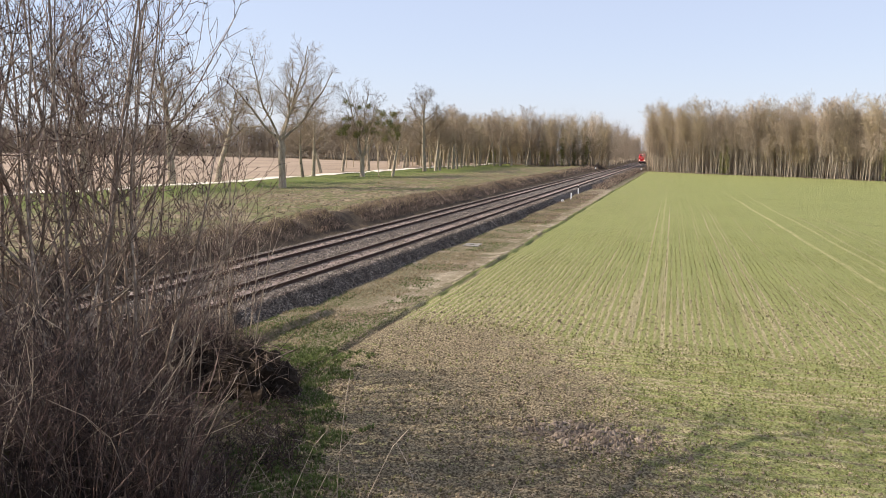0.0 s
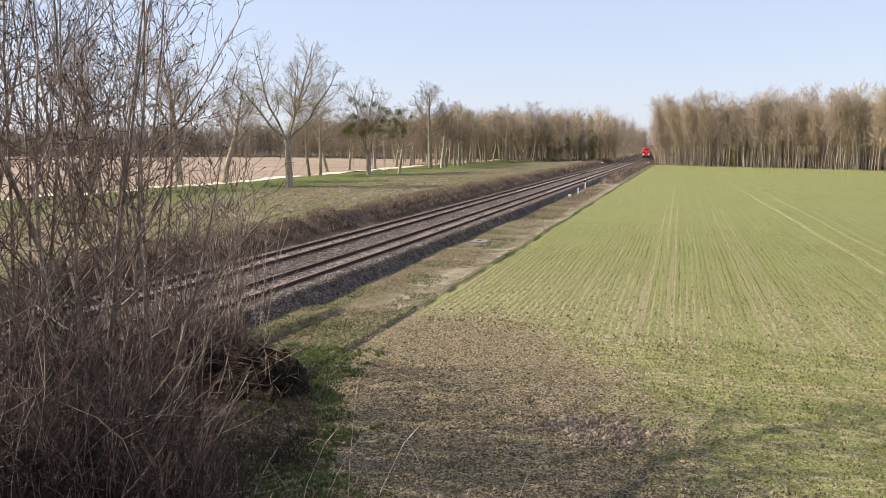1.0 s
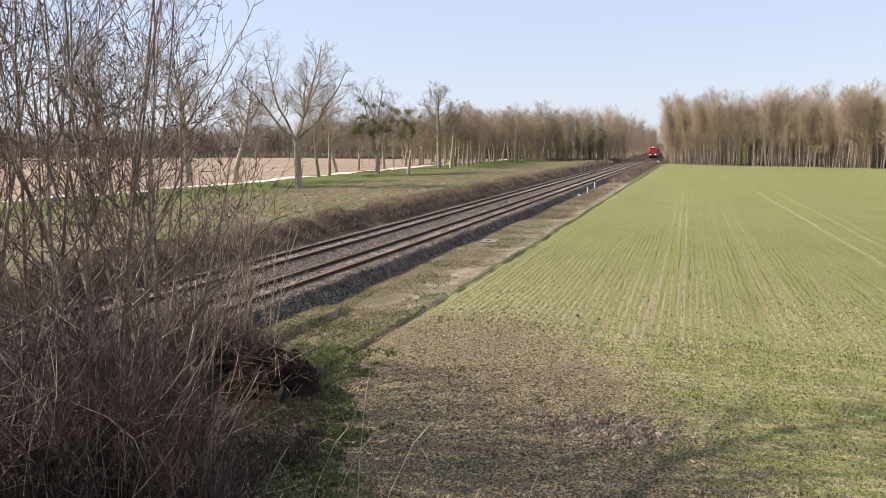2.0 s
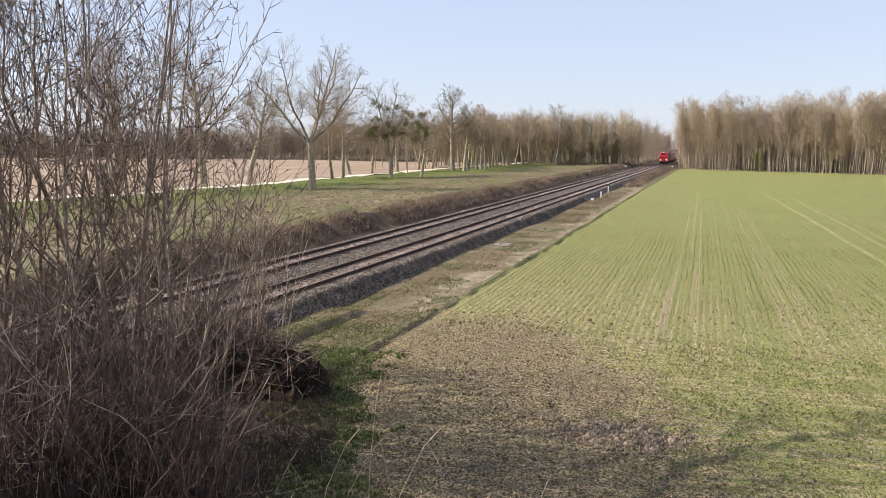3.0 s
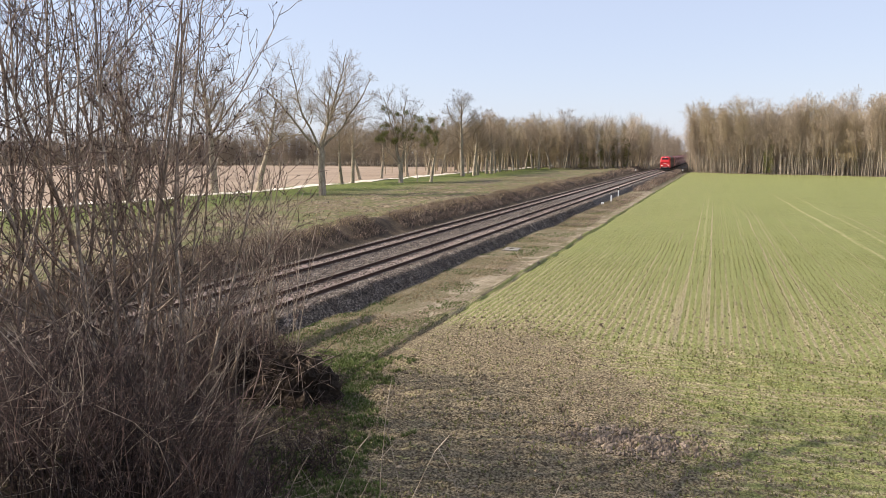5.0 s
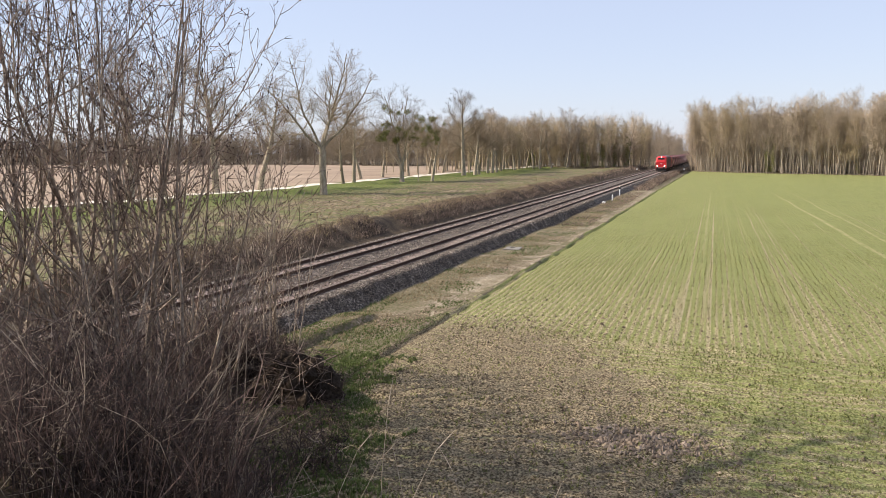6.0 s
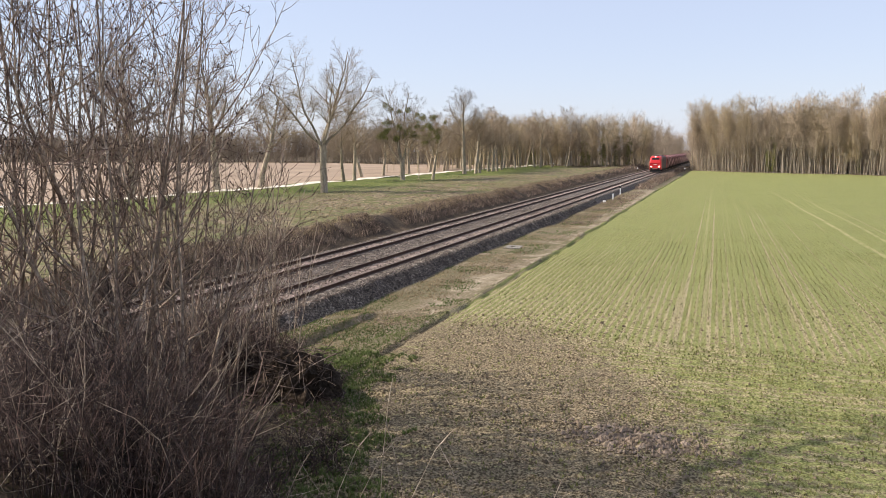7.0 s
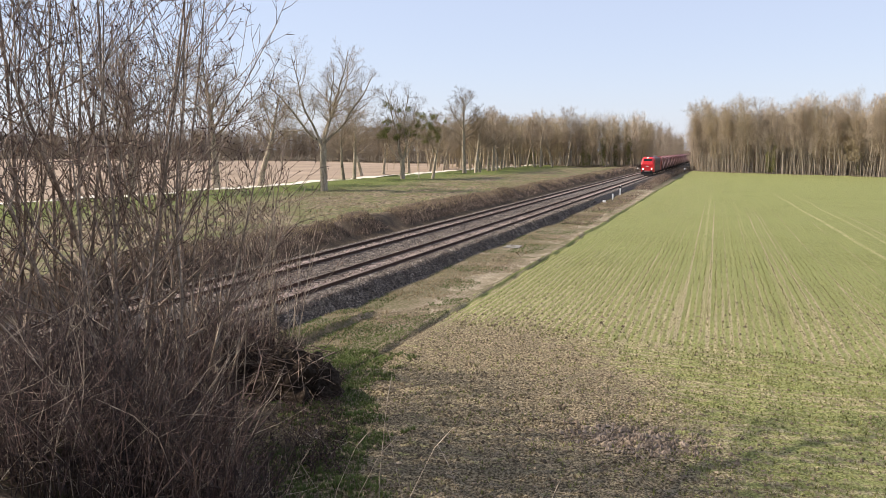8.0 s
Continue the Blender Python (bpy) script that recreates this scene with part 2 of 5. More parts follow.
MAT = {
    "field": field_material(),
    "meadow": meadow_material(),
    "verge": ramp_material("gravelly_grass_verge", [(0.09, 0.068, 0.047), (0.13, 0.118, 0.06), (0.205, 0.165, 0.115), (0.42, 0.35, 0.275)], 0.45, 9.0, 0.95, 1.0, 18, 0.08, 0.1, world_space=True, mix=0.58),
    "gravel": ramp_material("gravelly_field_margin", [(0.12, 0.095, 0.062), (0.24, 0.20, 0.138), (0.44, 0.375, 0.28)], 0.9, 9.0, 0.95, 1.0, 20, 0.06, 0.1, world_space=True, mix=0.6),
    "bank": ramp_material("dead_grass_bank", [(0.030, 0.023, 0.018), (0.072, 0.054, 0.038), (0.15, 0.115, 0.078)], 0.8, 9.0, 0.95, 0.9, 14, 0.08, 0.1, world_space=True),
    "plough": ramp_material("ploughed_loam", [(0.21, 0.158, 0.112), (0.28, 0.214, 0.158), (0.36, 0.282, 0.212)], 0.05, 1.6, 0.95, 0.8, 3, 0.15, 0.1, world_space=True),
    "woodfloor": ramp_material("leaf_litter", [(0.05, 0.038, 0.025), (0.10, 0.075, 0.048), (0.15, 0.11, 0.07)], 0.2, 2.0, 0.95, 0.8, 4, 0.1, 0.1, world_space=True),
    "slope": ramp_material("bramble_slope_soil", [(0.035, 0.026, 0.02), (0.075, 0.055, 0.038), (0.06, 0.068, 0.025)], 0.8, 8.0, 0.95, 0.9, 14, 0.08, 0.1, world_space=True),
    "lane": ramp_material("pale_gravel_lane", [(0.48, 0.43, 0.35), (0.60, 0.55, 0.46), (0.70, 0.65, 0.56)], 0.3, 6.0, 0.9, 0.4, 20, 0.02, 0.2, world_space=True),
    "ballast": ramp_material("grey_stone_ballast", [(0.014, 0.0105, 0.0085), (0.08, 0.062, 0.05), (0.40, 0.33, 0.27)], 3.0, 13.0, 0.85, 1.0, 16, 0.08, 0.3, world_space=True, mix=0.8),
    "ballast_rust": ramp_material("rust_stained_ballast", [(0.06, 0.045, 0.04), (0.24, 0.175, 0.15), (0.50, 0.40, 0.34)], 2.0, 11.0, 0.85, 1.0, 16, 0.06, 0.3, world_space=True, mix=0.75),
    "stone": ramp_material("loose_ballast_stone", [(0.045, 0.034, 0.027), (0.14, 0.112, 0.09), (0.42, 0.36, 0.30)], 1.5, 9.0, 0.85, 0.3, 30, 0.01, 0.3, random_value=0.75, island=True),
    # root plate's soil, darkened below the slope's tone to stand in for shade
    "root_soil": ramp_material("shade_darkened_humus", [(0.016, 0.012, 0.009), (0.04, 0.03, 0.022), (0.08, 0.06, 0.044)], 2.5, 12.0, 0.95, 1.0, 14, 0.08, 0.1),
    "clod": ramp_material("dry_loam_clod", [(0.12, 0.09, 0.06), (0.225, 0.176, 0.12), (0.34, 0.275, 0.195)], 1.5, 9.0, 0.95, 0.4, 30, 0.01, 0.1, random_value=0.55, island=True),
    "pale_clod": ramp_material("pale_dried_mud", [(0.13, 0.098, 0.072), (0.22, 0.172, 0.13), (0.33, 0.268, 0.21)], 1.5, 9.0, 0.95, 0.4, 30, 0.01, 0.1, random_value=0.35, island=True),
    "rail_side": ramp_material("rusted_rail_steel", [(0.030, 0.015, 0.010), (0.058, 0.030, 0.019), (0.09, 0.048, 0.030)], 1.0, 20, 0.8, 0.2, 60, 0.002, 0.3, stretch=(6, .2, 6)),
    "rail_top": ramp_material("polished_rail_head", [(0.10, 0.07, 0.052), (0.19, 0.145, 0.115)], 2.0, 20, 0.6, 0.05, 60, 0.001, 0.4, metal=0.3),
    "sleeper": ramp_material("stained_concrete_sleeper", [(0.09, 0.069, 0.057), (0.155, 0.125, 0.106), (0.22, 0.185, 0.16)], 1.2, 14, 0.9, 0.3, 40, 0.004, 0.2, random_value=0.2),
    "bark": ramp_material("grey_ridged_bark", [(0.13, 0.105, 0.072), (0.33, 0.278, 0.20), (0.54, 0.47, 0.36)], 0.8, 5.0, 0.95, 0.8, 9, 0.05, 0.1, stretch=(3, 3, 0.7), random_value=0.15),
    "twig": ramp_material("thin_grey_brown_twigs", [(0.17, 0.13, 0.09), (0.28, 0.222, 0.158), (0.38, 0.31, 0.225)], 0.3, 3.0, 0.9, 0.1, 9, 0.01, 0.1, random_value=0.2),
    "wood_bark": ramp_material("pale_woodland_bark", [(0.13, 0.108, 0.082), (0.27, 0.232, 0.18), (0.44, 0.385, 0.305)], 0.5, 4.0, 0.95, 0.5, 9, 0.03, 0.1, stretch=(3, 3, 0.5), random_value=0.3),
    "wood_twig": ramp_material("brown_woodland_twigs", [(0.29, 0.235, 0.172), (0.41, 0.335, 0.252), (0.51, 0.43, 0.33)], 0.2, 2.0, 0.9, 0.1, 9, 0.01, 0.1, random_value=0.4),
    "ochre_twig": ramp_material("ochre_budding_twigs", [(0.29, 0.232, 0.145), (0.40, 0.325, 0.212), (0.50, 0.415, 0.28)], 0.2, 2.0, 0.9, 0.1, 9, 0.01, 0.1, random_value=0.2),
    "shrub_bark": ramp_material("smooth_grey_shrub_bark", [(0.095, 0.067, 0.05), (0.28, 0.212, 0.158), (0.62, 0.51, 0.40)], 1.6, 9.0, 0.75, 0.3, 25, 0.006, 0.3, random_value=0.25, island=True),
    "shrub_twig": ramp_material("reddish_brown_shoots", [(0.020, 0.012, 0.0105), (0.056, 0.034, 0.028), (0.19, 0.13, 0.104)], 0.8, 5.0, 0.7, 0.1, 25, 0.004, 0.3, random_value=0.75, island=True),
    "spray": ramp_material("brown_twigs_of_the_year", [(0.055, 0.033, 0.027), (0.145, 0.094, 0.074), (0.36, 0.265, 0.205)], 0.8, 5.0, 0.7, 0.1, 25, 0.004, 0.3, random_value=0.45, island=True),
    "pale_shoot": ramp_material("pale_dead_shoots", [(0.18, 0.14, 0.105), (0.36, 0.295, 0.225), (0.56, 0.48, 0.38)], 1.2, 7.0, 0.8, 0.2, 25, 0.004, 0.25, random_value=0.3, island=True),
    "pale_rib": ramp_material("pale_pink_wagon_rib", [(0.42, 0.24, 0.23), (0.54, 0.34, 0.32), (0.62, 0.44, 0.42)], 0.8, 5.0, 0.7, 0.1, 25, 0.003, 0.3),
    "bud": ramp_material("dark_buds", [(0.035, 0.025, 0.02), (0.07, 0.05, 0.038)], 3.0, 9.0, 0.8, 0.1, 25, 0.004, 0.2),
    "ivy": ramp_material("ivy_and_mistletoe_leaves", [(0.075, 0.083, 0.022), (0.145, 0.148, 0.038), (0.25, 0.24, 0.078)], 0.6, 4.0, 0.7, 0.1, 25, 0.004, 0.3, random_value=0.3, island=True),
    "dry_grass": ramp_material("straw_coloured_grass", [(0.15, 0.115, 0.065), (0.27, 0.212, 0.125), (0.42, 0.345, 0.22)], 0.5, 5.0, 0.9, 0.1, 25, 0.004, 0.2, random_value=0.35, island=True),
    "green_grass": ramp_material("fresh_green_grass", [(0.048, 0.075, 0.020), (0.09, 0.122, 0.034), (0.165, 0.19, 0.062)], 0.5, 5.0, 0.85, 0.1, 25, 0.004, 0.2, random_value=0.3, island=True),
    "wheat": ramp_material("young_wheat_leaves", [(0.098, 0.11, 0.031), (0.172, 0.176, 0.055), (0.32, 0.308, 0.122)], 0.4, 5.0, 0.8, 0.1, 25, 0.004, 0.25, random_value=0.35, island=True),
    "bramble": ramp_material("dead_bramble_stems", [(0.06, 0.041, 0.033), (0.16, 0.116, 0.09), (0.36, 0.285, 0.22)], 0.5, 5.0, 0.85, 0.1, 25, 0.004, 0.2, random_value=0.7, island=True),
    "red_paint": ramp_material("red_locomotive_paint", [(0.48, 0.012, 0.014), (0.56, 0.016, 0.018), (0.62, 0.025, 0.025)], 0.6, 5.0, 0.4, 0.03, 25, 0.002, 0.5),
    "grey_paint": ramp_material("dark_grey_locomotive_side", [(0.075, 0.05, 0.052), (0.11, 0.075, 0.078), (0.15, 0.105, 0.105)], 0.5, 5.0, 0.55, 0.03, 25, 0.002, 0.4),
    "dark_red": ramp_material("dusty_maroon_wagon_paint", [(0.06, 0.012, 0.014), (0.10, 0.02, 0.022), (0.16, 0.042, 0.042)], 0.5, 3.0, 0.6, 0.1, 25, 0.003, 0.4, random_value=0.2),
    # wagon tops: the sky's pinkish reflection is put into this base colour
    "pink_sheen": ramp_material("wagon_sheet_with_painted_sheen", [(0.20, 0.085, 0.085), (0.30, 0.15, 0.145), (0.42, 0.26, 0.25)], 0.6, 4.0, 0.7, 0.1, 25, 0.003, 0.3, random_value=0.15),
    "black": ramp_material("sooty_running_gear", [(0.012, 0.011, 0.011), (0.03, 0.026, 0.024)], 1.0, 8.0, 0.7, 0.1, 25, 0.003, 0.3),
    "white_paint": ramp_material("weathered_white_paint", [(0.66, 0.65, 0.62), (0.76, 0.75, 0.72), (0.82, 0.81, 0.79)], 1.0, 8.0, 0.6, 0.1, 25, 0.003, 0.3),
    "render": ramp_material("pale_house_render", [(0.55, 0.52, 0.46), (0.64, 0.60, 0.54), (0.72, 0.68, 0.62)], 0.4, 4.0, 0.9, 0.2, 25, 0.005, 0.2),
    "roof_tile": ramp_material("brown_roof_tiles", [(0.13, 0.07, 0.05), (0.20, 0.11, 0.08), (0.27, 0.16, 0.115)], 0.5, 6.0, 0.9, 0.4, 12, 0.02, 0.2),
    "concrete": ramp_material("grey_concrete_slab", [(0.15, 0.138, 0.12), (0.21, 0.195, 0.175), (0.27, 0.25, 0.23)], 1.5, 14.0, 0.9, 0.3, 40, 0.004, 0.2),
    "glass": ramp_material("dark_cab_glass", [(0.012, 0.014, 0.016), (0.02, 0.022, 0.025)], 1.0, 4.0, 0.2, 0.0, 9, 0.001, 0.25),
    "headlight": ramp_material("lit_headlight", [(0.9, 0.88, 0.8), (1, 0.98, 0.92)], 1.0, 4.0, 0.3, 0.0, 9, 0.001, 0.5, emission=((1.0, 0.93, 0.78), 2.6)),
}

# ---- mesh helpers ----


def mesh_from(name, verts, faces, mat, smooth=False, face_mats=None):
    """A mesh from arrays of corners and of quads (or triangles)."""
    me = bpy.data.meshes.new(name)
    verts, faces = np.asarray(verts, np.float32), np.asarray(faces, np.int32)
    k = faces.shape[1]
    me.vertices.add(len(verts)), me.loops.add(faces.size), me.polygons.add(len(faces))
    me.vertices.foreach_set("co", verts.ravel())
    me.loops.foreach_set("vertex_index", faces.ravel())
    me.polygons.foreach_set("loop_start", np.arange(0, faces.size, k, dtype=np.int32))
    for one in (mat if isinstance(mat, (list, tuple)) else [mat]):
        me.materials.append(one)
    if face_mats is not None:
        me.polygons.foreach_set("material_index", np.asarray(face_mats, np.int32))
    me.polygons.foreach_set("use_smooth", np.full(len(faces), smooth))
    me.update(calc_edges=True)
    me.validate()
    return me


class Tubes:
    """Gathers tapered, bent tubes and turns them into one mesh."""

    def __init__(self, finest=0.004):
        self.kinds, self.finest = {}, finest

    def add(self, pts, radii, sides=3):
        self.kinds.setdefault((len(pts), sides), []).append((pts, radii))

    def arrays(self):
        vs, fs, base = [], [], 0
        for (m, sides), items in self.kinds.items():
            P = np.array([i[0] for i in items], float)
            R = np.array([i[1] for i in items], float)
            T = np.gradient(P, axis=1)
            T /= np.linalg.norm(T, axis=2, keepdims=True) + 1e-9
            ref = np.where(np.abs(T[..., 2:3]) > 0.8, np.array([1.0, 0, 0]), np.array([0, 0, 1.0]))
            ref = np.broadcast_to(ref[:, :1], T.shape)
            U = np.cross(T, ref)
            U /= np.linalg.norm(U, axis=2, keepdims=True) + 1e-9
            V = np.cross(T, U)
            a = np.arange(sides) * 2 * np.pi / sides
            ring = U[:, :, None] * np.cos(a)[None, None, :, None] + V[:, :, None] * np.sin(a)[None, None, :, None]
            v = P[:, :, None] + ring * R[:, :, None, None]
            n = len(items)
            idx = base + np.arange(n * m * sides).reshape(n, m, sides)
            nxt = np.roll(idx, -1, axis=2)
            f = np.stack([idx[:, :-1], nxt[:, :-1], nxt[:, 1:], idx[:, 1:]], -1).reshape(-1, 4)
            vs.append(v.reshape(-1, 3)), fs.append(f)
            base += n * m * sides
        return np.concatenate(vs), np.concatenate(fs)

    def mesh(self, name, mat, smooth=True):
        return mesh_from(name, *self.arrays(), mat, smooth)


def part(name, bm, material, parent, label=""):
    """Links a bmesh, or a mesh, as one object under its thing."""
    me = bm
    if isinstance(bm, bmesh.types.BMesh):
        me = bpy.data.meshes.new(name)
        bm.to_mesh(me)
        bm.free()
        me.materials.append(material)
    ob = new(name, me)
    ob.parent = parent
    return tagged(ob, label)


def box(bm, sx, sy, sz, x=0.0, y=0.0, z=0.0, bevel=0.0, m=None):
    """A bevelled block with its centre at (x, y, z)."""
    r = bmesh.ops.create_cube(bm, size=1.0, matrix=(m or Matrix()) @ Matrix.Translation((x, y, z)) @ Matrix.Diagonal((sx, sy, sz, 1)))
    if bevel:
        bmesh.ops.bevel(bm, geom=list({e for v in r["verts"] for e in v.link_edges}), offset=bevel, segments=2, affect="EDGES", profile=0.6)
    return bm


def rod(bm, r, length, m, segments=12, r2=None):
    bmesh.ops.create_cone(bm, cap_ends=True, segments=segments, radius1=r, radius2=r if r2 is None else r2, depth=length, matrix=m)
    return bm


def loft(bm, sections, closed_ends=True):
    """Skins a row of loops with equal numbers of corners."""
    rings = [[bm.verts.new(p) for p in s] for s in sections]
    n = len(rings[0])
    for a, b in zip(rings, rings[1:]):
        for i in range(n):
            bm.faces.new((a[i], a[(i + 1) % n], b[(i + 1) % n], b[i]))
    if closed_ends:
        bm.faces.new(rings[0][::-1]), bm.faces.new(rings[-1])
    bmesh.ops.recalc_face_normals(bm, faces=bm.faces)
    return bm


def thing(name, label, category, m=None, group="", kind=""):
    ob = new(name)
    if m is not None:
        ob.matrix_basis = m
    return tagged(ob, label, category, group, kind)


rng = np.random.default_rng(7)


def value_noise(x, y, scale, seed=0):
    """Smooth noise from -1 to 1 over arrays."""
    x, y = np.asarray(x, float) / scale, np.asarray(y, float) / scale
    xi, yi = np.floor(x).astype(np.int64), np.floor(y).astype(np.int64)
    fx, fy = x - xi, y - yi
    fx, fy = fx * fx * (3 - 2 * fx), fy * fy * (3 - 2 * fy)

    def h(a, b):
        n = (a * 374761393 + b * 668265263 + seed * 144665) & 0x7FFFFFFF
        n = ((n ^ (n >> 13)) * 1274126177) & 0x7FFFFFFF
        return ((n ^ (n >> 16)) & 0xFFFF) / 32767.5 - 1
    return (h(xi, yi) * (1 - fx) + h(xi + 1, yi) * fx) * (1 - fy) + (h(xi, yi + 1) * (1 - fx) + h(xi + 1, yi + 1) * fx) * fy


def step(a, b, v):
    t = np.clip((np.asarray(v, float) - a) / (b - a), 0, 1)
    return t * t * (3 - 2 * t)


# ---- the lie of the land: the railway runs along y, its near track's middle at centre(y) ----
RAIL_TOP, SPACING = 0.85, 4.1


def centre(y):
    y = np.asarray(y, float)
    return -1.7 * (1 - np.exp(-(np.maximum(0, y - 40) / 110) ** 1.5)) - 0.006 * np.maximum(0, y - 190)


def embankment(x, y):
    toe = 11.0 + 4.5 * step(9.2, 6.0, x)
    return np.minimum(np.minimum((toe - y) * 0.57, 5.2), (x - 2.6) * 0.42)


def height(x, y):
    x, y = np.asarray(x, float), np.asarray(y, float)
    s = x - centre(y)
    z = 0.10 * value_noise(x, y, 9, 1) * step(12, 30, y) + 0.03 * value_noise(x, y, 1.1, 2) * step(75, 50, y) * step(-14, -11, x)
    near = step(60, 25, y) * step(5, 8, s) * step(30, 24, x)
    z = z + near * (0.045 * value_noise(x, y, 0.34, 3) + 0.03 * value_noise(x, y, 0.2, 4))
    z = z + 0.11 * np.exp(-((x - 15.7) / 1.2) ** 2 - ((y - 17.9) / 0.6) ** 2) * value_noise(x, y * 0.8, 0.3, 17)
    z = z + near * step(24, 17, y) * step(20, 17, x) * 0.07 * value_noise(x * 0.35, y, 0.42, 5)
    # furrow along the field's edge, wheel marks in the crop
    z = z - 0.22 * np.exp(-((s - 6.7) / 0.13) ** 2) * (0.7 + 0.6 * value_noise(x, y, 1.5, 13)) + 0.05 * np.exp(-((s - 6.35) / 0.22) ** 2)
    z = z - 0.05 * near * step(24, 28, y) * (np.exp(-((x - 15.95) / 0.09) ** 2) + 0.6 * np.exp(-((x - 14.3) / 0.09) ** 2))
    # the verge's washed-out step
    z = z + 0.26 * step(0.05, -0.05, x - 3.4 - (y - 22.6) * 0.06 - 0.12 * value_noise(x * 0, y, 0.9, 18)) * step(20, 22, y) * step(29.5, 27.3, y) * step(1.9, 2.5, s)
    # bank and meadow beyond the far track
    bank = step(-8.3, -10.9, s)
    z = z + bank * (1.05 + 0.22 * value_noise(x, y, 2.2, 6)) + 0.35 * np.exp(-((s + 11.0) / 0.9) ** 2) * (0.6 + 0.6 * value_noise(x, y, 3.0, 7)) * step(300, 200, y)
    # hedge bank beside the line farther on
    z = z + 0.5 * np.exp(-((s - 4.2) / 1.0) ** 2) * step(120, 150, y)
    # the road embankment under the standpoint, with its end towards the line
    e = embankment(x, y)
    return np.maximum(z, e + 0.12 * value_noise(x, y, 1.3, 8))


# ---- ground ----
WOOD_EDGE = [(5.5, 262.0), (17.7, 246.0), (32.4, 234.5), (45.2, 224.5), (52.0, 218.0), (95.0, 180.0)]


def wood_front(x):
    """The y at which the wood beside the wheat begins."""
    return np.interp(x, [p[0] for p in WOOD_EDGE], [p[1] for p in WOOD_EDGE])


def far_front(x):
    """The y at which the woods behind the ploughed field and the meadow begin."""
    return np.interp(x, [-420, -223, -158, -115, -85, -60, -37, -23, -13], [350, 345, 328, 300, 290, 284, 270, 258, 278])


def build_ground():
    a = np.arange
    xs = np.unique(np.concatenate([[-4000, -2000, -1000, -600, -420], a(-340, -60, 10), a(-60, -14, 2), a(-14, -8, .35), a(-8, 2, .8), a(2, 22, .12),
                                   a(22, 34, .4), a(34, 70, 2), [75, 100, 150, 250, 500, 1000, 2000, 4000]]).round(3))
    ys = np.unique(np.concatenate([[-4000, -1000, -300, -100, -40, -20, -10], a(-5, 11, .5), a(11, 32, .12), a(32, 60, .3), a(60, 130, 1), a(130, 420, 5),
                                   [440, 500, 700, 1000, 2000, 4000]]).round(3))
    X, Y = np.meshgrid(xs, ys)
    Z = height(X, Y)
    n = len(xs)
    i = (np.arange(len(ys) - 1)[:, None] * n + np.arange(n - 1)[None]).ravel()
    F = np.stack([i, i + 1, i + n + 1, i + n], 1)
    V = np.stack([X.ravel(), Y.ravel(), Z.ravel()], 1)
    C = V[F].mean(1)
    x, y, z = C.T
    s = x - centre(y)
    wob = 0.35 * value_noise(x, y, 1.7, 9) + 0.15 * value_noise(x, y, 0.5, 10)
    k = np.zeros(len(F), int)                                    # field
    k[s < 6.45 + 0.4 * wob] = 1                                  # verge
    k[(y < 21 + 4 * wob) & (s < 7.6 + wob)] = 1
    k[(s < 6.4 + 0.3 * wob) & (s > 4.7 + 1.6 * wob) & (y > 28.5 + 5 * wob) & (y < 135) & (value_noise(x, y, 4.0, 14) + 0.9 * value_noise(x, y, 1.1, 15) + 0.5 * value_noise(x, y, 0.4, 16) > 0.0)] = 7
    k[s < -7.5] = 2                                              # bank
    k[s < -12.2 + 1.5 * wob] = 3                                 # meadow
    k[x < -56.5] = 4                                             # plough
    k[(s > 2) & (y > wood_front(x) - 2 + wob)] = 5               # woods
    k[(s < -8) & (y > far_front(x) - 1 + wob)] = 5
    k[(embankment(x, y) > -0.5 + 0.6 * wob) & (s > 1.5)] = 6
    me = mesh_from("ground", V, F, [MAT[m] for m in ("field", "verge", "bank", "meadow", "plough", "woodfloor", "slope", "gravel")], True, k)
    tagged(new("ground", me), "wheat field, gravelly verge, dry meadow and ploughed loam", "ground", kind="structure")


def ribbon(name, mat, x0, x1, y0, y1, lift, dy=4.0, wave=0.6):
    ys = np.arange(y0, y1, dy)
    cols = np.linspace(0, 1, 7)
    mid = wave * value_noise(ys * 0, ys, 40, 11)
    X = x0 + (x1 - x0) * cols[None] + mid[:, None] + 0.12 * value_noise(cols[None] * 9, ys[:, None], 3, 12)
    Y = np.broadcast_to(ys[:, None], X.shape)
    Z = height(X, Y) + lift - 0.05 * (np.abs(cols - 0.5) * 2)[None] ** 4
    n = len(cols)
    i = (np.arange(len(ys) - 1)[:, None] * n + np.arange(n - 1)[None]).ravel()
    return new(name, mesh_from(name, np.stack([X, Y, Z], -1).reshape(-1, 3), np.stack([i, i + 1, i + n + 1, i + n], 1), mat, True))


build_ground()
tagged(ribbon("road", MAT["lane"], -55.4, -52.2, 20, 330, 0.09), "pale gravel lane between meadow and ploughed field", "lane", kind="structure")


